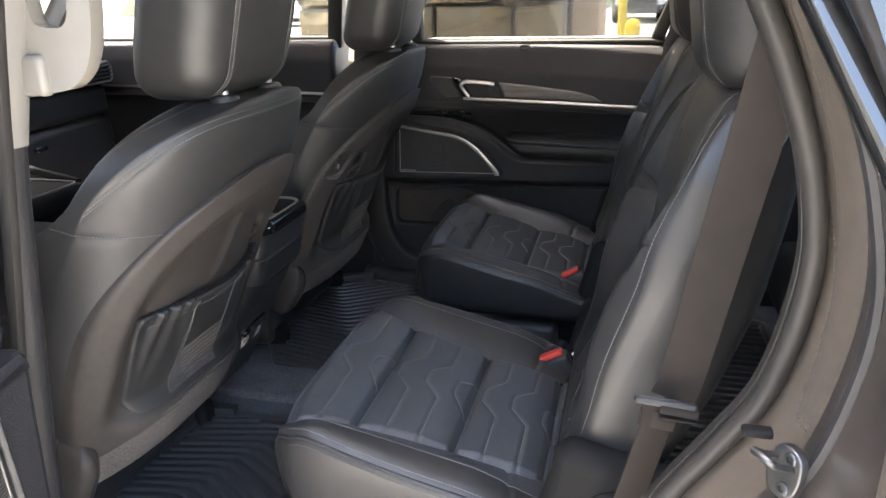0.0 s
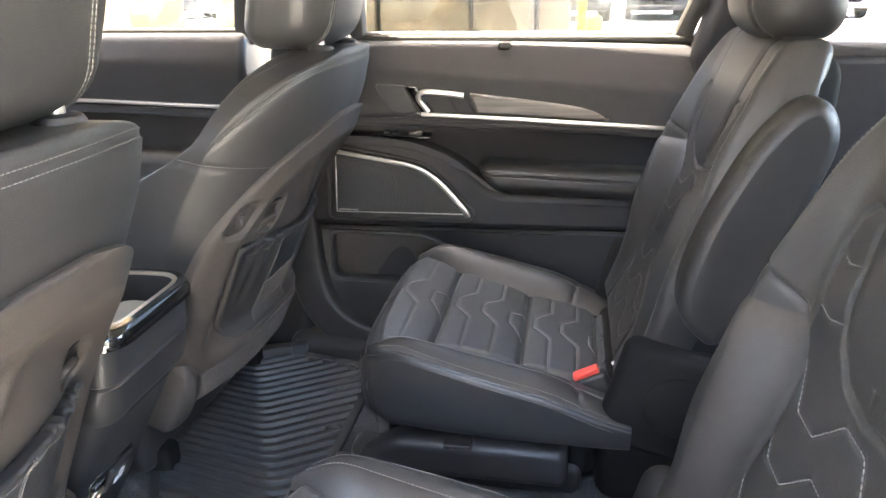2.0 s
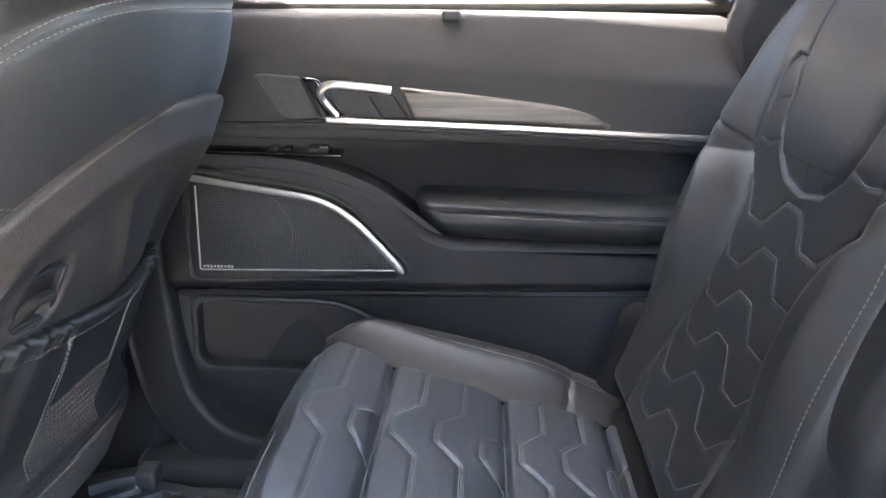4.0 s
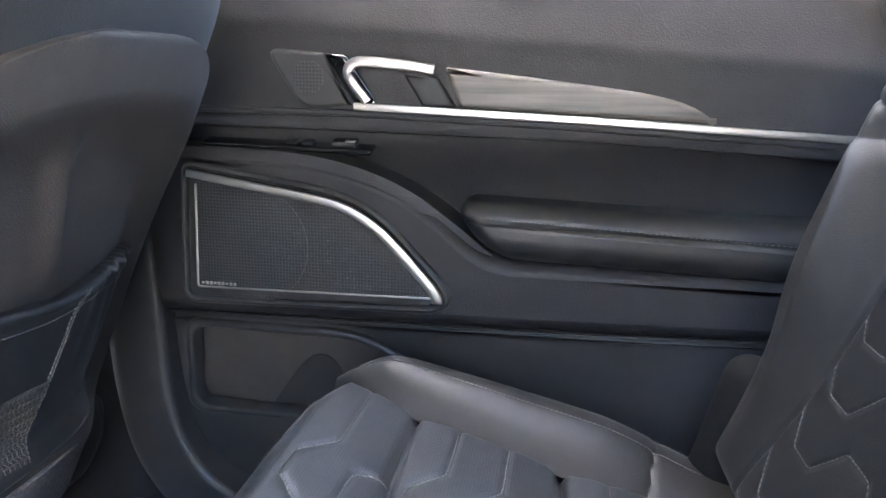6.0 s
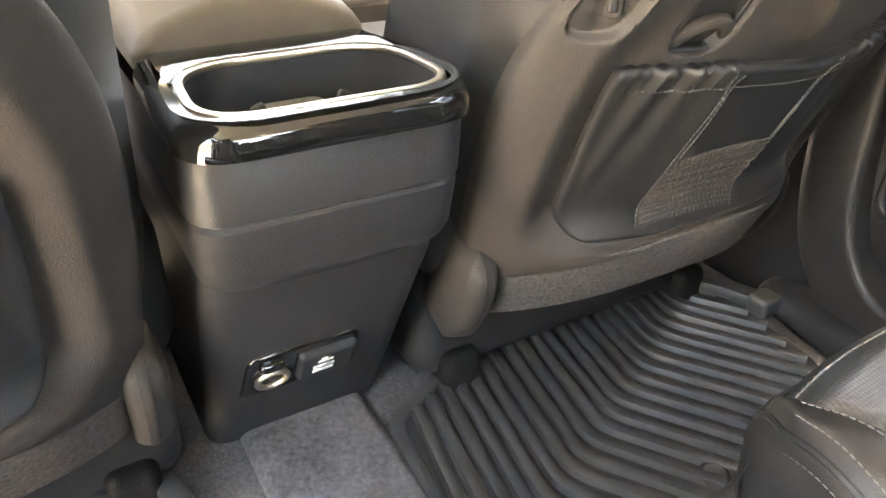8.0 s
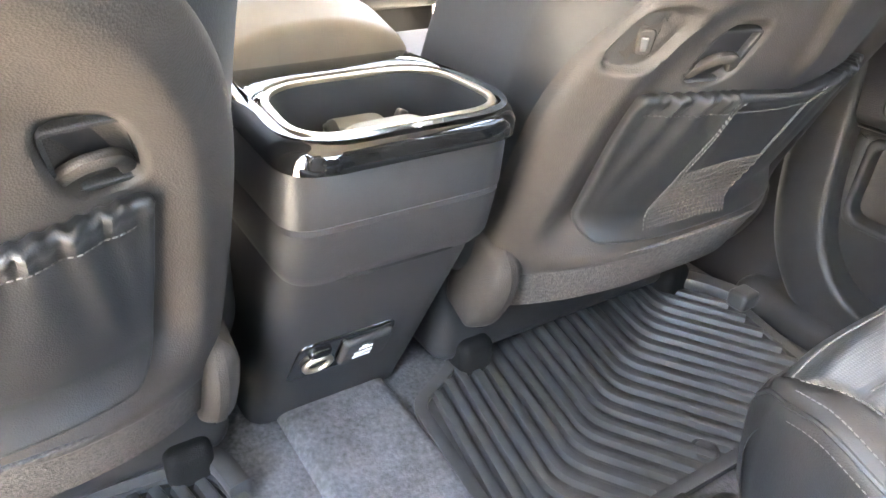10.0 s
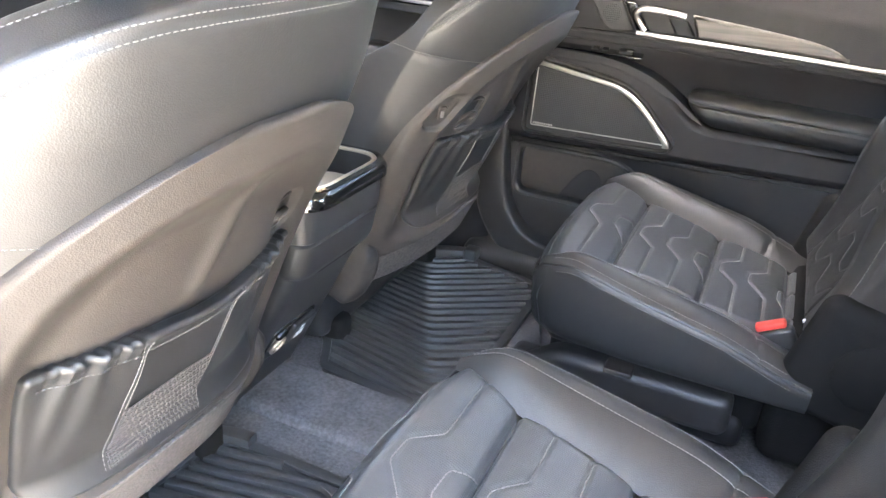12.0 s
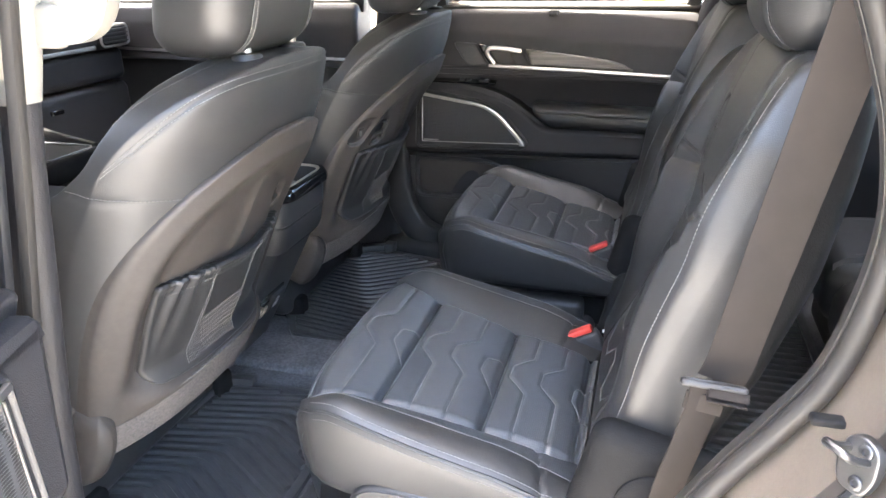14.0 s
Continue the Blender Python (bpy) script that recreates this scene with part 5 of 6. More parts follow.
        seam("stitching", bvh_of(wall), [[(float(p[0]), cy + s * 0.6, float(p[2]) - 0.009) for p in side[4:56]]], (0, -s, 0), sp, 0.0006, 0.0045, 0.0016)
    part("seat_pan", rbox((-0.155, cy, 0.665), (0.38, 0.35, 0.07), 0.02, 2, 3), PLASTIC, st)

    # backrest
    hard, soft = back_lines()

    def back(v, n):
        v = v.copy()
        z, y = v[:, 2].copy(), v[:, 1].copy()
        fr = sstep(0.2, 0.7, -n[:, 0])
        v[:, 1] = y * (1 - 0.05 * sstep(1.05, 1.18, z) - 0.15 * sstep(1.18, 1.30, z) + 0.03 * sstep(0.80, 0.95, z))
        y2 = v[:, 1]
        a = np.abs(y2)
        near = (a < 0.205) & (z > 0.72)
        d1, d2 = line_distance(y2, z, hard), line_distance(y2, z, soft)
        seam_y = curve(z, [(0.70, 0.128), (0.74, 0.126), (0.84, 0.114), (0.92, 0.104), (0.98, 0.102), (1.025, 0.108), (1.060, 0.124), (1.088, 0.154), (1.112, 0.198), (1.30, 0.24)])
        tongue_y = curve(z, [(0.70, 0.001), (1.066, 0.002), (1.073, 0.040), (1.092, 0.066), (1.120, 0.082), (1.185, 0.098), (1.285, 0.112), (1.32, 0.113)])
        tongue = (1 - sstep(-0.020, 0.0, a - tongue_y)) * sstep(1.066, 1.09, z)
        quilted = (1 - sstep(-0.004, 0.004, a - np.minimum(seam_y, 0.137))) * (1 - tongue) * (1 - sstep(1.175, 1.185, z))
        bulge = curve(z, [(0.70, 0.0), (0.80, 0.002), (0.88, 0.010), (0.96, 0.028), (1.03, 0.034), (1.10, 0.036), (1.15, 0.030), (1.23, 0.017), (1.27, 0.008), (1.32, 0.0)])
        wing = sstep(-0.004, 0.050, a - np.minimum(seam_y, 0.14) - 0.008) * (1 - 0.42 * sstep(0.180, 0.212, a))
        sink = 0.013 * sstep(0.74, 0.90, z) * (1 - sstep(1.08, 1.22, z)) * (1 - wing)
        v[:, 0] *= pad_depth(z) / 0.076
        v[:, 0] += edge_x(z) + fr * (sink - bulge * wing - 0.003 * tongue - 0.3 * bulge * (1 - wing) * sstep(1.04, 1.12, z))
        v[:, 0] += fr * (0.0045 * np.exp(-(d1 / 0.0030) ** 2) * near + quilted * (0.0012 * np.exp(-(d2 / 0.0022) ** 2) - 0.0004 * (1 - np.exp(-(d2 / 0.010) ** 2))))
        v[:, 1] += cy
        return v

    bk = rbox((0.038, 0, 1.015), (0.076, 0.425, 0.52), 0.020, (4, 220, 270), 7, back)
    b = part("backrest", bk, LEATHER, st, "quilted black leather backrest with smooth bolsters")
    tree = bvh_of(bk)
    for q in soft:
        inner = [(y, z) for y, z in dense(q, 0.003) if abs(y) < float(curve(z, [(0.70, 0.128), (0.84, 0.114), (0.92, 0.104), (0.98, 0.102), (1.025, 0.108), (1.060, 0.124), (1.2, 0.14)]))]
        seam("stitching", tree, [[(-0.3, cy + y, z) for y, z in inner]], (1, 0, 0), b, 0.0008, 0.0046, 0.0016)
    for s in (-1, 1):
        edge = [(-0.3, cy + s * (0.2075 - 0.010 * sstep(1.05, 1.18, z) - 0.032 * sstep(1.18, 1.30, z)), z) for z in np.linspace(0.80, 1.258, 70)]
        seam("edge_stitching", tree, [edge], (1, 0, 0), b, 0.0008, 0.0046, 0.0016)

    def rear(v, n):
        v = v.copy()
        z = v[:, 2].copy()
        deep = np.clip((v[:, 0] - 0.055) / 0.098, 0, 1)
        v[:, 1] *= 1 - 0.05 * sstep(1.05, 1.18, z) - 0.15 * sstep(1.18, 1.30, z) + 0.03 * sstep(0.80, 0.95, z) - 0.06 * deep ** 2
        start = pad_depth(z) - 0.027
        v[:, 0] = edge_x(z) + start + deep * (shell_depth(z) - start)
        v[:, 1] += cy
        return v

    part("back_shell", rbox((0.104, 0, 1.005), (0.098, 0.423, 0.49), 0.030, (6, 14, 20), 6, rear), MATT, st, "black seat back shell")

    # folded-up armrest on the inner side, recliner covers
    ao = fillet([(0.106, 0.945), (0.126, 1.03), (0.172, 1.136), (0.222, 1.204), (0.264, 1.216), (0.290, 1.165), (0.238, 1.000), (0.204, 0.925), (0.168, 0.853), (0.118, 0.898)], [0.04, 0.1, 0.1, 0.04, 0.03, 0.04, 0.1, 0.1, 0.03, 0.03], 7)
    ya, yb = cy + inn * 0.205, cy + inn * 0.258
    part("armrest", plate(ao, ya, yb, 0.017, "y"), LEATHER, st, "folded-up padded leather armrest")
    part("piping", sweep([(x, yb - inn * 0.012, z) for x, z in inset(ao, 0.0045)], ring_section(0.0022, 6), up=(0, 1, 0), closed=True), LEATHER, st)
    for s, d in ((inn, 0.215), (-inn, 0.225)):
        part("hinge_cover", moved(rbox((0, 0, 0), (0.170, 0.05, 0.185), 0.0245, (3, 2, 3), 7), Matrix.Translation((0.112, cy + s * d, 0.752)) @ Matrix.Rotation(radians(14), 4, "Y")), MATT, st, "rounded black recliner cover")
        part("hinge_cap", lathe([(0.0, 0.0), (0.044, 0.001), (0.050, 0.006), (0.050, 0.02)], (0.128, cy + s * (d + 0.034), 0.756), (0, -s, 0), 28), MATT, st)

    def head(v, n):
        v = v.copy()
        z, y = v[:, 2].copy(), v[:, 1].copy()
        v[:, 1] = y * (0.92 + 0.10 * sstep(1.27, 1.40, z))
        v[:, 0] += 0.02 * (y / 0.13) ** 2 - 0.14 * (z - 1.27)
        g = 0.004 * np.exp(-((np.abs(v[:, 1]) - 0.08) / 0.003) ** 2)
        v = v - n * g[:, None]
        v[:, 1] += cy
        return v

    hd = rbox((0.252, 0, 1.362), (0.125, 0.255, 0.195), 0.05, (6, 50, 10), 8, head)
    h = part("headrest", hd, LEATHER, st)
    htree = bvh_of(hd)
    for s in (-1, 1):
        seam("stitching", htree, [[(-0.3, cy + s * 0.085, 1.28 + 0.17 * t) for t in np.linspace(0, 1, 30)]], (1, 0, 0), h, 0.0009, 0.005, 0.0014)
        part("post", lathe([(0.0065, 1.22), (0.0065, 1.32)], (0.250, cy + s * 0.062, 0)), CHROME, h)

    # belt buckle, anchor tag
    bm = Matrix.Translation((0.004, cy + inn * (0.180 if inn > 0 else 0.148), 0.748)) @ Matrix.Rotation(radians(-28), 4, "Y")
    bu = part("belt_buckle", moved(rbox((0, 0, -0.028), (0.052, 0.024, 0.062), 0.008, 2, 3), bm), PLASTIC, st)
    part("release_button", moved(rbox((-0.004, 0, 0.008), (0.044, 0.018, 0.011), 0.0035, 2, 3), bm), RED, bu, "red release button")
    tag, tn, _, _ = tree.ray_cast(Vector((-0.3, cy + inn * 0.150, 0.775)), Vector((1, 0, 0)))
    part("anchor_tag", disc(tuple(tag + Vector((-0.0015, 0, 0))), 0.0034, 0.003, (-1, 0, 0.3), 14), WHITE, st, "small round white tag")

    # base and rails
    part("seat_frame", rbox((-0.16, cy, 0.595), (0.36, 0.31, 0.09), 0.02, 3, 3), MATT, st)
    part("rear_frame", rbox((0.10, cy, 0.63), (0.16, 0.38, 0.20), 0.03, 3, 3), MATT, st)
    def nose(v, n):
        v = v.copy()
        v[:, 2] -= 0.045 * (1 - sstep(-0.385, -0.30, v[:, 0])) * np.clip((v[:, 2] - 0.53) / 0.10, 0, 1)
        return v

    shield = fillet([(-0.275, 0.60), (-0.08, 0.60), (-0.08, 0.690), (-0.13, 0.716), (-0.245, 0.716), (-0.275, 0.690)], [0.01, 0.01, 0.03, 0.03, 0.03, 0.03], 5)
    so = part("side_shield", plate(shield, cy - inn * 0.22, cy - inn * 0.2535, 0.006, "y"), PLASTIC, st, "black plastic side shield")
    part("rim", sweep([(x, cy - inn * 0.2535, z) for x, z in inset(shield, 0.006)], ring_section(0.0022, 6), up=(0, 1, 0), closed=True), PLASTIC, so)
    fc = part("frame_cover", rbox((-0.205, cy + inn * 0.186, 0.602), (0.36, 0.058, 0.074), 0.020, (16, 2, 3), 5, nose), PLASTIC, st, "black plastic seat frame cover")
    part("lever", rbox((-0.205, cy + inn * 0.205, 0.637), (0.046, 0.034, 0.010), 0.003, 1, 2), SHELL, fc)
    part("floor_trim", rbox((-0.395, cy + inn * 0.215, 0.522), (0.115, 0.085, 0.045), 0.014, (6, 3, 2), 4), PLASTIC, st, "black rail end cover")
    part("bolt", lathe([(0.007, 0), (0.007, 0.004), (0.004, 0.006)], (-0.36, cy + inn * 0.235, 0.5445), (0, 0, 1), 12), STEEL, st)
    for s in (-1, 1):
        r = part("rail_cover", rbox((-0.205, cy + s * 0.135, 0.548), (0.41, 0.062, 0.066), 0.020, (10, 2, 2), 5), PLASTIC, st, "black plastic seat rail cover")
        part("latch", rbox((-0.20, cy + s * 0.150, 0.5815), (0.042, 0.030, 0.008), 0.003, 1, 2), SHELL, r)
        part("rail_end", rbox((-0.425, cy + s * 0.125, 0.520), (0.05, 0.026, 0.016), 0.004, 1, 2), STEEL, r)
    return st


captain_seat(-0.370, 1, "black quilted leather captain seat beside the open door")
captain_seat(0.372, -1, "black quilted leather captain seat beside the closed door")
# ---------------------------------------------------------------- console
def rounded_rect(x0, x1, y0, y1, r, z, k=5):
    return [(p[0], p[1], z) for p in fillet([(x0, y0), (x1, y0), (x1, y1), (x0, y1)], r, k)]


def sleeve(rings):
    """A skin over rings, open at both ends."""
    v, f = loft(rings)
    return v, f[:-2]


def console():
    c = thing("centre_console", "black centre console with gloss cup holder tray and power socket", "console", at=(-0.8, 0, 0.5))
    part("body", sleeve([rounded_rect(-1.30, xr, -0.003 - w, -0.003 + w, 0.03, z) for z, xr, w in ((0.50, -0.800, 0.104), (0.53, -0.785, 0.104), (0.56, -0.768, 0.104), (0.70, -0.695, 0.105), (0.775, -0.655, 0.105), (0.812, -0.640, 0.103))]), PLASTIC, c)
    part("middle_cover", sleeve([rounded_rect(-1.30, xr, -0.003 - w, -0.003 + w, 0.032, z) for z, xr, w in ((0.800, -0.632, 0.101), (0.806, -0.628, 0.105), (0.815, -0.623, 0.107), (0.859, -0.614, 0.1085), (0.863, -0.617, 0.106))]), PLASTIC, c, "satin black console cover")
    part("upper_cover", sleeve([rounded_rect(-1.30, xr, -0.003 - w, -0.003 + w, 0.033, z) for z, xr, w in ((0.862, -0.617, 0.105), (0.866, -0.612, 0.109), (0.918, -0.609, 0.110), (0.922, -0.612, 0.108))]), PLASTIC, c, "satin black console cover")
    # gloss tray with a chrome-ringed opening and cup wells
    o = fillet([(-0.812, -0.110), (-0.594, -0.115), (-0.594, 0.109), (-0.812, 0.106)], [0.04, 0.045, 0.045, 0.04], 7)
    h = fillet([(-0.728, -0.081), (-0.617, -0.089), (-0.617, 0.084), (-0.728, 0.081)], [0.045, 0.036, 0.036, 0.045], 7)
    h = inset(h, -0.008)
    tray = part("cup_tray", plate(o, 0.919, 0.945, 0.014, "z", hole=h), GLOSS, c, "gloss black cup holder tray")
    ringp = np.c_[np.array(inset(h, -0.001)), np.full(len(h), 0.9435)]
    part("ring", sweep(ringp, bar_section(0.0070, 0.0050, 0.0018), up=(0, 0, 1), closed=True), CHAMPAGNE, tray, "pale gold trim ring")
    hw = inset(h, 0.0015)
    n = len(hw)
    part("well_wall", (np.concatenate([np.c_[hw, np.full(n, 0.9425)], np.c_[(np.array(inset(h, 0.004)) + (0.669, 0)) * (0.80, 0.94) - (0.675, 0), np.full(n, 0.800)]]), [(i, (i + 1) % n, n + (i + 1) % n, n + i) for i in range(n)] + [tuple(range(n, 2 * n))]), HOLLOW, tray)
    # saddle between the two cup wells, spring tabs, pale liner
    # The saddle is cream because the sunlight on it is put into its colour.
    part("divider", loft([rounded_rect(-0.722, x1, -0.003 - w, -0.003 + w, 0.010, z) for z, w, x1 in ((0.778, 0.050, -0.69), (0.860, 0.038, -0.680), (0.906, 0.030, -0.692), (0.911, 0.026, -0.696))]), BEIGE, tray, "saddle between the cup wells, its sunlit tone in the colour")
    for y, a in ((-0.034, 24), (0.030, -24)):
        part("grip_tab", moved(rbox((0, 0, 0), (0.008, 0.012, 0.026), 0.003, 1, 2), Matrix.Translation((-0.690, y, 0.910)) @ Matrix.Rotation(radians(a), 4, "X")), SHELL, tray)
    part("liner", loft([rounded_rect(-0.678, -0.634, 0.006 - w, 0.006 + w, 0.012, z) for z, w in ((0.850, 0.056), (0.909, 0.050), (0.919, 0.040), (0.922, 0.032))]), BEIGE, tray, "pale beige liner pad")

    def lid(v, n):
        v = v.copy()
        x, y = v[:, 0].copy(), v[:, 1].copy()
        v[:, 1] = y * np.sqrt(1 - 0.80 * np.clip((-0.985 - x) / 0.105, 0, 1) ** 2)
        v[:, 2] += (0.028 * (1 - np.abs(y / 0.104) ** 2.4) - 0.014 * sstep(-0.87, -0.79, x)) * np.clip((v[:, 2] - 0.93) / 0.03, 0, 1)
        return v

    part("armrest_lid", rbox((-0.938, -0.002, 0.941), (0.30, 0.208, 0.050), 0.018, (24, 16, 2), 6, lid), LID, c, "padded smooth leather armrest lid")
    # socket panel on the sloping rear
    sm = Matrix.Translation((-0.727, -0.016, 0.640)) @ Matrix.Rotation(radians(29), 4, "Y")
    po = fillet([(-0.064, -0.042), (0.062, -0.038), (0.058, 0.040), (-0.056, 0.042)], 0.014)
    pn = part("socket_panel", moved(plate(po, -0.010, 0.003, 0.003, "x"), sm), GLOSS, c, "gloss black socket panel")
    circle = [(0.006, -0.031 + 0.0155 * math.cos(t), -0.005 + 0.0155 * math.sin(t)) for t in np.linspace(0, 2 * math.pi, 32, endpoint=False)]
    ring = part("power_socket", moved(sweep(circle, ring_section(0.0032, 8), up=(1, 0, 0), closed=True), sm), CHAMPAGNE, pn, "metal-ringed power socket")
    part("hole", moved(lathe([(0.0140, 0), (0.0140, 0.001), (0.0, 0.001)], (0.003, -0.031, -0.005), (1, 0, 0), 24), sm), HOLLOW, ring)
    part("contact", moved(rbox((0.005, -0.031, -0.005), (0.003, 0.006, 0.006), 0.001, 1, 2), sm), STEEL, ring)
    part("flap", moved(rbox((0.004, -0.032, 0.022), (0.010, 0.026, 0.014), 0.005, 2, 3), sm), GLOSS, pn)
    us = part("outlet_cover", moved(rbox((0.005, 0.024, 0.003), (0.012, 0.060, 0.054), 0.007, 2, 4), sm), PLASTIC, pn, "black outlet cover with white print")
    part("print", moved(join(rbox((0.0114, 0.021, 0.013), (0.0008, 0.016, 0.004), 0.0003, 1, 1), rbox((0.0114, 0.019, 0.018), (0.0008, 0.007, 0.004), 0.0003, 1, 1)), sm), WHITE, us)
    for i in range(2):
        part("print", moved(rbox((0.0114, 0.020, 0.002 - 0.009 * i), (0.0008, 0.022, 0.0058), 0.0003, 1, 1), sm), WHITE, us)
    # front end of the console
    part("gear_panel", rbox((-1.40, -0.002, 0.93), (0.42, 0.21, 0.06), 0.02, 3, 4), MATT, c)
    part("panel_ring", sweep(np.array(rounded_rect(-1.38, -1.20, -0.08, 0.08, 0.03, 0.963)), ring_section(0.0025, 8), up=(0, 0, 1), closed=True), STEEL, c)
    gs = part("gear_lever", lathe([(0.022, 0.955), (0.018, 0.975), (0.012, 0.99), (0.017, 1.01), (0.021, 1.03), (0.016, 1.045)], (-1.46, -0.03, 0)), LEATHER, c)
    for s in (-1, 1):
        part("side_rail", sweep(smooth_path([(-1.22, s * 0.10, 0.955), (-1.40, s * 0.105, 0.99), (-1.55, s * 0.12, 1.04)], 6), bar_section(0.016, 0.02, 0.005)), MATT, c)


console()


# ---------------------------------------------------------------- floor mats
def floor_mat(s, shift=0.0):
    """A ribbed mat; s: the side of the car. Its ribs bend along a line from the inner rear to the outer front."""
    m = thing("floor_mat", "black ribbed rubber all-weather floor mat on grey carpet", "mat", "floor mats", at=(-0.65, s * 0.36, 0.5))
    base = [(-0.845, 0.20), (-0.775, 0.165), (-0.730, 0.078), (-0.50, 0.056), (-0.455, 0.10), (-0.455, 0.56), (-0.49, 0.605), (-0.66, 0.645), (-0.80, 0.640), (-0.845, 0.56)]
    if s < 0:
        base = [(-0.845, 0.36), (-0.783, 0.30), (-0.772, 0.235), (-0.755, 0.165), (-0.70, 0.148), (-0.50, 0.148), (-0.455, 0.19), (-0.455, 0.60), (-0.50, 0.635), (-0.70, 0.645), (-0.845, 0.62)]
    o = fillet([(x, s * y) for x, y in base], 0.025, 4)
    part("sheet", plate(o, 0.500, 0.508, 0.003, "z"), RUBBER, m)
    rim = np.c_[np.array(inset(o, 0.006)), np.full(len(o), 0.511)]
    part("rim", sweep(rim, bar_section(0.018, 0.008, 0.003), up=(0, 0, 1), closed=True), RUBBER, m)
    poly = np.array(inset(o, 0.016))

    def inside(x, y):
        a, b = poly, np.roll(poly, -1, 0)
        c = ((a[:, 1] > y) != (b[:, 1] > y)) & (x < (b[:, 0] - a[:, 0]) * (y - a[:, 1]) / (b[:, 1] - a[:, 1] + 1e-12) + a[:, 0])
        return bool(np.sum(c) % 2)

    a, b = np.array((-0.509, s * 0.098)), np.array((-0.743, s * 0.560))
    sec = [(-0.0092, -0.004), (0.0092, -0.004), (0.0060, 0.0040), (0.0035, 0.0050), (-0.0035, 0.0050), (-0.0060, 0.0040)]
    left = np.array((-0.98, s * 0.19))
    right = np.array((0.84, s * 0.55))
    ribs = []
    for t in np.arange(-0.105, 1.35, 0.0520):
        v = a + (b - a) * t
        ends = []
        for d in (left, right):
            ts = [q for q in np.linspace(0, 0.75, 151) if inside(*(v + d * q))]
            if ts:
                ends.append((v + d * ts[0], v + d * ts[-1]))
        if len(ends) == 2 and np.linalg.norm(ends[0][0] - v) < 0.01 and np.linalg.norm(ends[1][0] - v) < 0.01:
            pts = fillet([ends[0][1], v, ends[1][1]], 0.022, 5, False)
            ribs.append(np.array(pts))
        else:
            for e in ends:
                if np.linalg.norm(e[0] - e[1]) > 0.02:
                    ribs.append(np.array([e[0], e[1]]))
    for r in ribs:
        part("rib", sweep(np.c_[r, np.full(len(r), 0.5115)], sec, up=(0, 0, 1)), RUBBER, m)
    part("retainer", lathe([(0.017, 0.508), (0.017, 0.514), (0.012, 0.516), (0.006, 0.513)], (-0.487, s * 0.345, 0)), PLASTIC, m)
    if s > 0:
        tab = smooth_path([(-0.815, 0.540, 0.520), (-0.75, 0.605, 0.526), (-0.69, 0.640, 0.524), (-0.655, 0.648, 0.522)], 5)
        part("edge_tab", sweep(tab, bar_section(0.03, 0.02, 0.006)), RUBBER, m)
        part("edge_tab", rbox((-0.664, 0.640, 0.528), (0.035, 0.04, 0.03), 0.008, 2, 3), RUBBER, m)
    else:
        tab = smooth_path([(-0.79, -0.35, 0.518), (-0.776, -0.262, 0.520), (-0.762, -0.172, 0.521), (-0.70, -0.152, 0.520)], 5)
        part("edge_tab", sweep(tab, bar_section(0.026, 0.02, 0.006)), RUBBER, m)


floor_mat(1)
floor_mat(-1)


def rear_mat():
    """A straight-ribbed mat in the aisle behind the second row."""
    m = thing("floor_mat", "black ribbed rubber floor mat behind the second-row seats", "mat", "floor mats", at=(0.4, 0, 0.5))
    o = fillet([(0.19, -0.56), (0.50, -0.56), (0.50, 0.56), (0.19, 0.56)], 0.03, 5)
    part("sheet", plate(o, 0.500, 0.508, 0.003, "z"), RUBBER, m)
    rim = np.c_[np.array(inset(o, 0.006)), np.full(len(o), 0.511)]
    part("rim", sweep(rim, bar_section(0.018, 0.008, 0.003), up=(0, 0, 1), closed=True), RUBBER, m)
    sec = [(-0.0070, -0.004), (0.0070, -0.004), (0.0040, 0.0046), (0.0, 0.0056), (-0.0040, 0.0046)]
    for y in np.linspace(-0.53, 0.53, 39):
        part("rib", sweep([(0.215, y, 0.5115), (0.36, y, 0.5115), (0.478, y, 0.5115)], sec, up=(0, 0, 1)), RUBBER, m)


rear_mat()


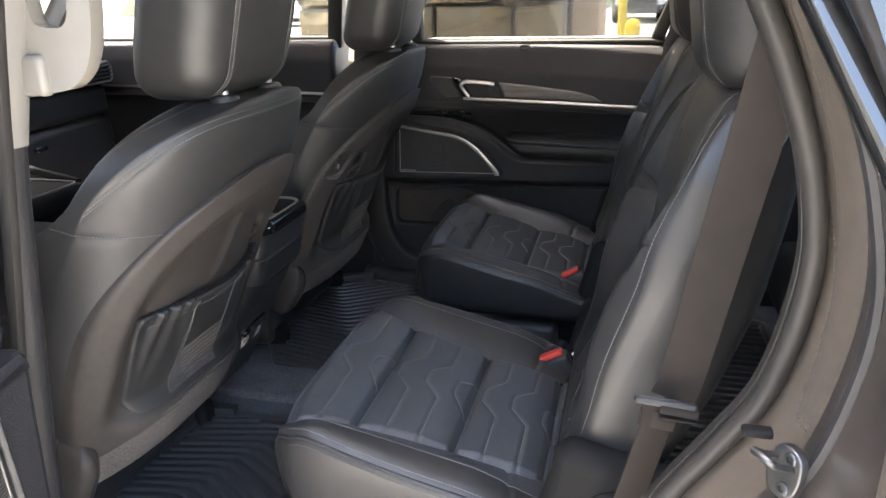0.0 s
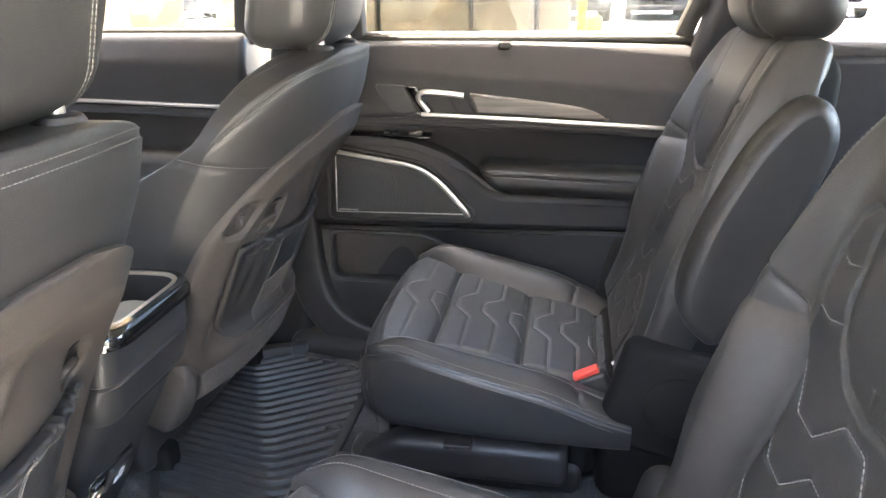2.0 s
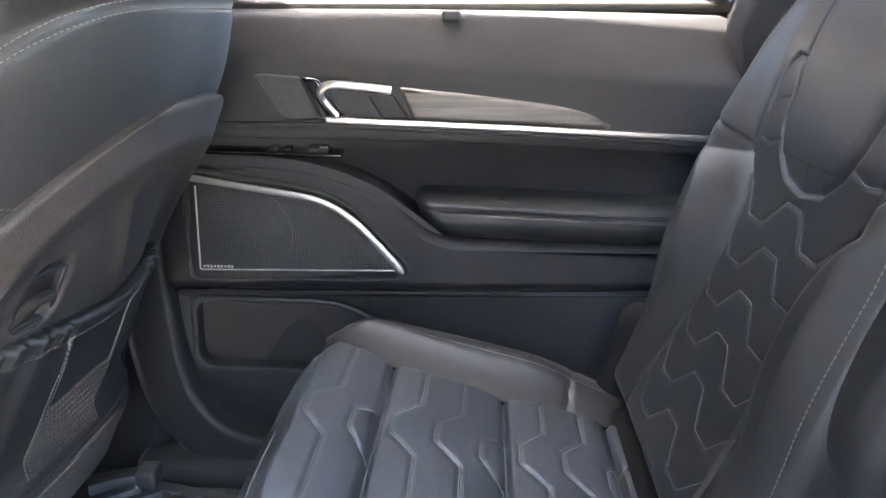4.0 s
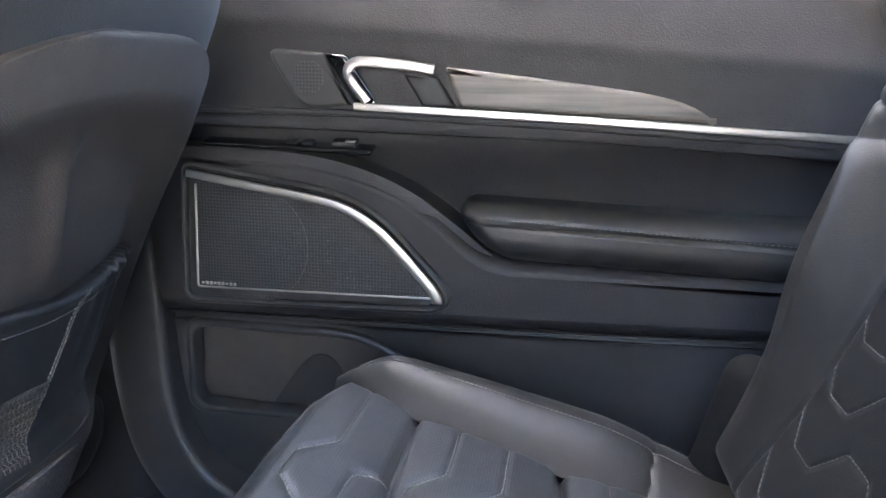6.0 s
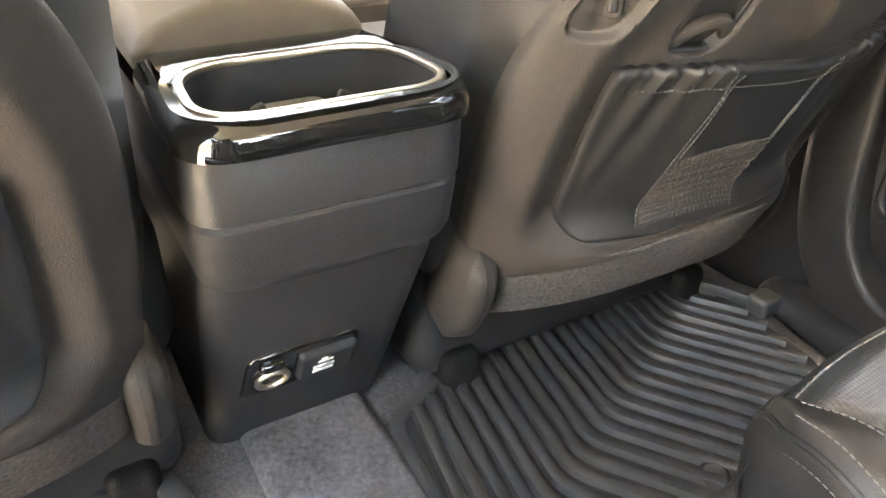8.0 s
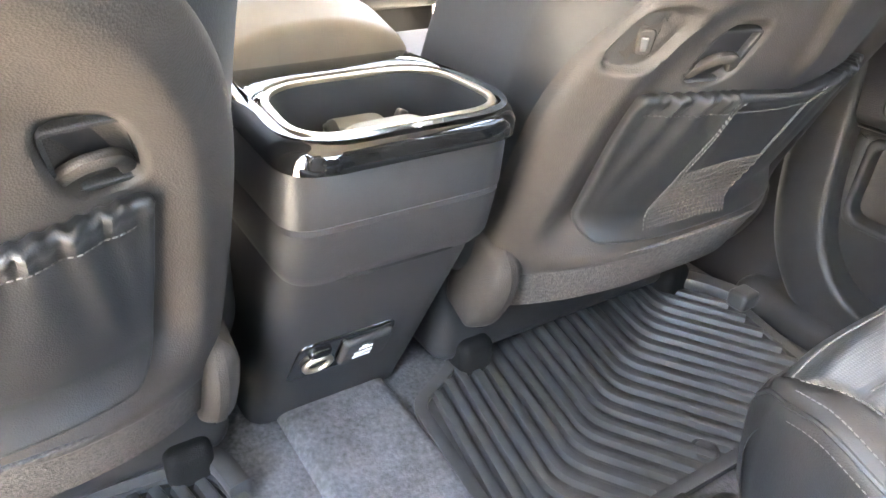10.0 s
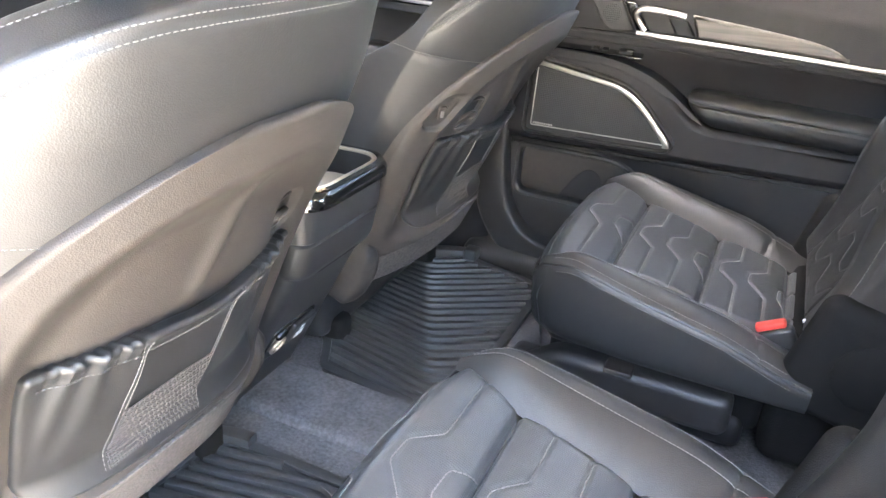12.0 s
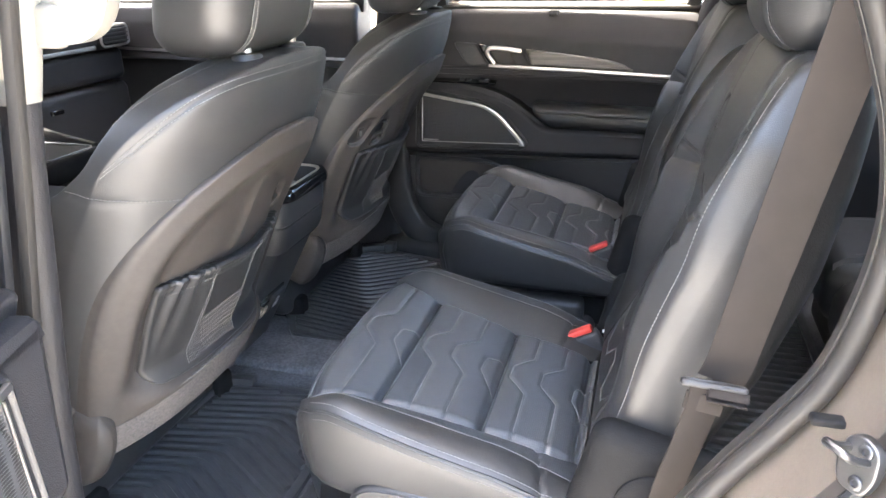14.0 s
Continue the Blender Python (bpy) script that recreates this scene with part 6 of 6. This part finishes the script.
# ---------------------------------------------------------------- dashboard
def dashboard():
    d = thing("dashboard", "black dashboard with chrome-edged air vents and glove box", "dashboard")

    def top(v, n):
        v = v.copy()
        v[:, 2] -= 0.25 * np.clip(-1.70 - v[:, 0], 0, 1) * 0.3
        return v

    part("top_pad", rbox((-1.79, 0, 1.16), (0.50, 1.38, 0.085), 0.045, (4, 6, 2), 5, top), SOFT, d)
    part("fascia", rbox((-1.705, 0, 1.076), (0.30, 1.36, 0.10), 0.025, 3, 4), SOFT, d)
    part("trim_strip", sweep([(-1.545, -0.54, 1.128), (-1.545, 0.54, 1.134)], bar_section(0.012, 0.009, 0.003), up=(1, 0, 0)), CHROME, d)
    g = part("glove_box", rbox((-1.68, 0.40, 0.905), (0.26, 0.56, 0.235), 0.03, 4, 4), PLASTIC, d)
    part("latch", rbox((-1.548, 0.345, 0.976), (0.010, 0.050, 0.016), 0.005, 2, 2), GLOSS, g)
    part("bulkhead", rbox((-1.98, 0, 0.78), (0.10, 1.62, 0.68), 0.03, 2, 2), CARPET, d, "dark carpeted footwell bulkhead")
    part("lower", rbox((-1.74, 0, 0.78), (0.24, 1.34, 0.46), 0.04, 3, 4), PLASTIC, d)
    for y in (0.612, -0.612):
        ve = part("air_vent", rbox((-1.555, y, 1.164), (0.06, 0.125, 0.064), 0.018, 3, 4), HOLLOW, d)
        part("surround", sweep(np.array([(-1.526, p[0], p[1]) for p in fillet([(y - 0.062, 1.134), (y + 0.062, 1.134), (y + 0.062, 1.194), (y - 0.062, 1.194)], 0.018)]), ring_section(0.004, 8), up=(1, 0, 0), closed=True), CHROME, ve)
        for i in range(4):
            part("slat", rbox((-1.524, y, 1.146 + 0.012 * i), (0.012, 0.108, 0.004), 0.001, 1, 1), PLASTIC, ve)
    part("screen", rbox((-1.60, -0.02, 1.19), (0.03, 0.34, 0.13), 0.012, 2, 3), GLOSS, d)
    part("centre_stack", rbox((-1.64, 0, 0.99), (0.16, 0.26, 0.20), 0.03, 3, 4), GLOSS, d)
    part("stack_bezel", sweep(np.array([(-1.558, p[0], p[1]) for p in fillet([(-0.12, 0.91), (0.12, 0.91), (0.12, 1.08), (-0.12, 1.08)], 0.02)]), ring_section(0.005, 8), up=(1, 0, 0), closed=True), CHROME, d)
    for y in (-0.08, 0.08):
        part("knob", lathe([(0.02, 0), (0.02, 0.015), (0.016, 0.02)], (-1.556, y, 1.055), (1, 0, 0), 20), CHROME, d)


dashboard()


def windscreen():
    w = thing("window_windscreen", "clear laminated windscreen", "windscreen", kind="structure")
    p = part("pane", ([(-2.00, -0.72, 1.14), (-2.00, 0.72, 1.14), (-1.49, 0.62, 1.62), (-1.49, -0.62, 1.62), (-2.003, -0.72, 1.144), (-2.003, 0.72, 1.144), (-1.493, 0.62, 1.624), (-1.493, -0.62, 1.624)], [(0, 3, 2, 1), (4, 5, 6, 7), (0, 1, 5, 4), (1, 2, 6, 5), (2, 3, 7, 6), (3, 0, 4, 7)]), GLASS, w, smooth=False)
    p.visible_shadow = False
    part("scuttle", rbox((-2.0, 0, 0.95), (0.12, 1.5, 0.36), 0.03, 2, 2), PLASTIC, w)
    part("bonnet", rbox((-2.5, 0, 1.02), (1.0, 1.6, 0.12), 0.05, 3, 4), BODY, w)


windscreen()


# ---------------------------------------------------------------- third row
def third_row():
    for y in (-0.36, 0.0, 0.36):
        b = thing("third_row_seat", "black leather third-row seat with pale stitching", "seat", "third-row seats", at=(0.9, y, 0.5))

        def cu(v, n):
            v = v.copy()
            v[:, 2] += (0.02 * np.exp(-((v[:, 0] - 0.61) / 0.12) ** 2) - 0.01 * (np.abs(v[:, 1] - y) > 0.13)) * (n[:, 2] > 0.3)
            return v

        c = rbox((0.69, y, 0.69), (0.44, 0.35, 0.14), 0.05, 8, 6, cu)
        part("cushion", c, LEATHER, b)
        for s in (-1, 1):
            seam("stitching", bvh_of(c), [[(0.53 + 0.3 * t, y + s * 0.11, 1.2) for t in np.linspace(0, 1, 20)]], (0, 0, -1), b, 0.0012)
        m = Matrix.Translation((0.89, y, 0.71)) @ Matrix.Rotation(radians(18), 4, "Y")
        part("backrest", moved(rbox((0.06, 0, 0.22), (0.11, 0.35, 0.52), 0.04, 6, 6), m), LEATHER, b)
        part("headrest", moved(rbox((0.06, 0, 0.55), (0.09, 0.22, 0.13), 0.035, 4, 6), m), LEATHER, b)
        part("base", rbox((0.71, y, 0.58), (0.38, 0.30, 0.16), 0.03, 2, 2), PLASTIC, b)


third_row()
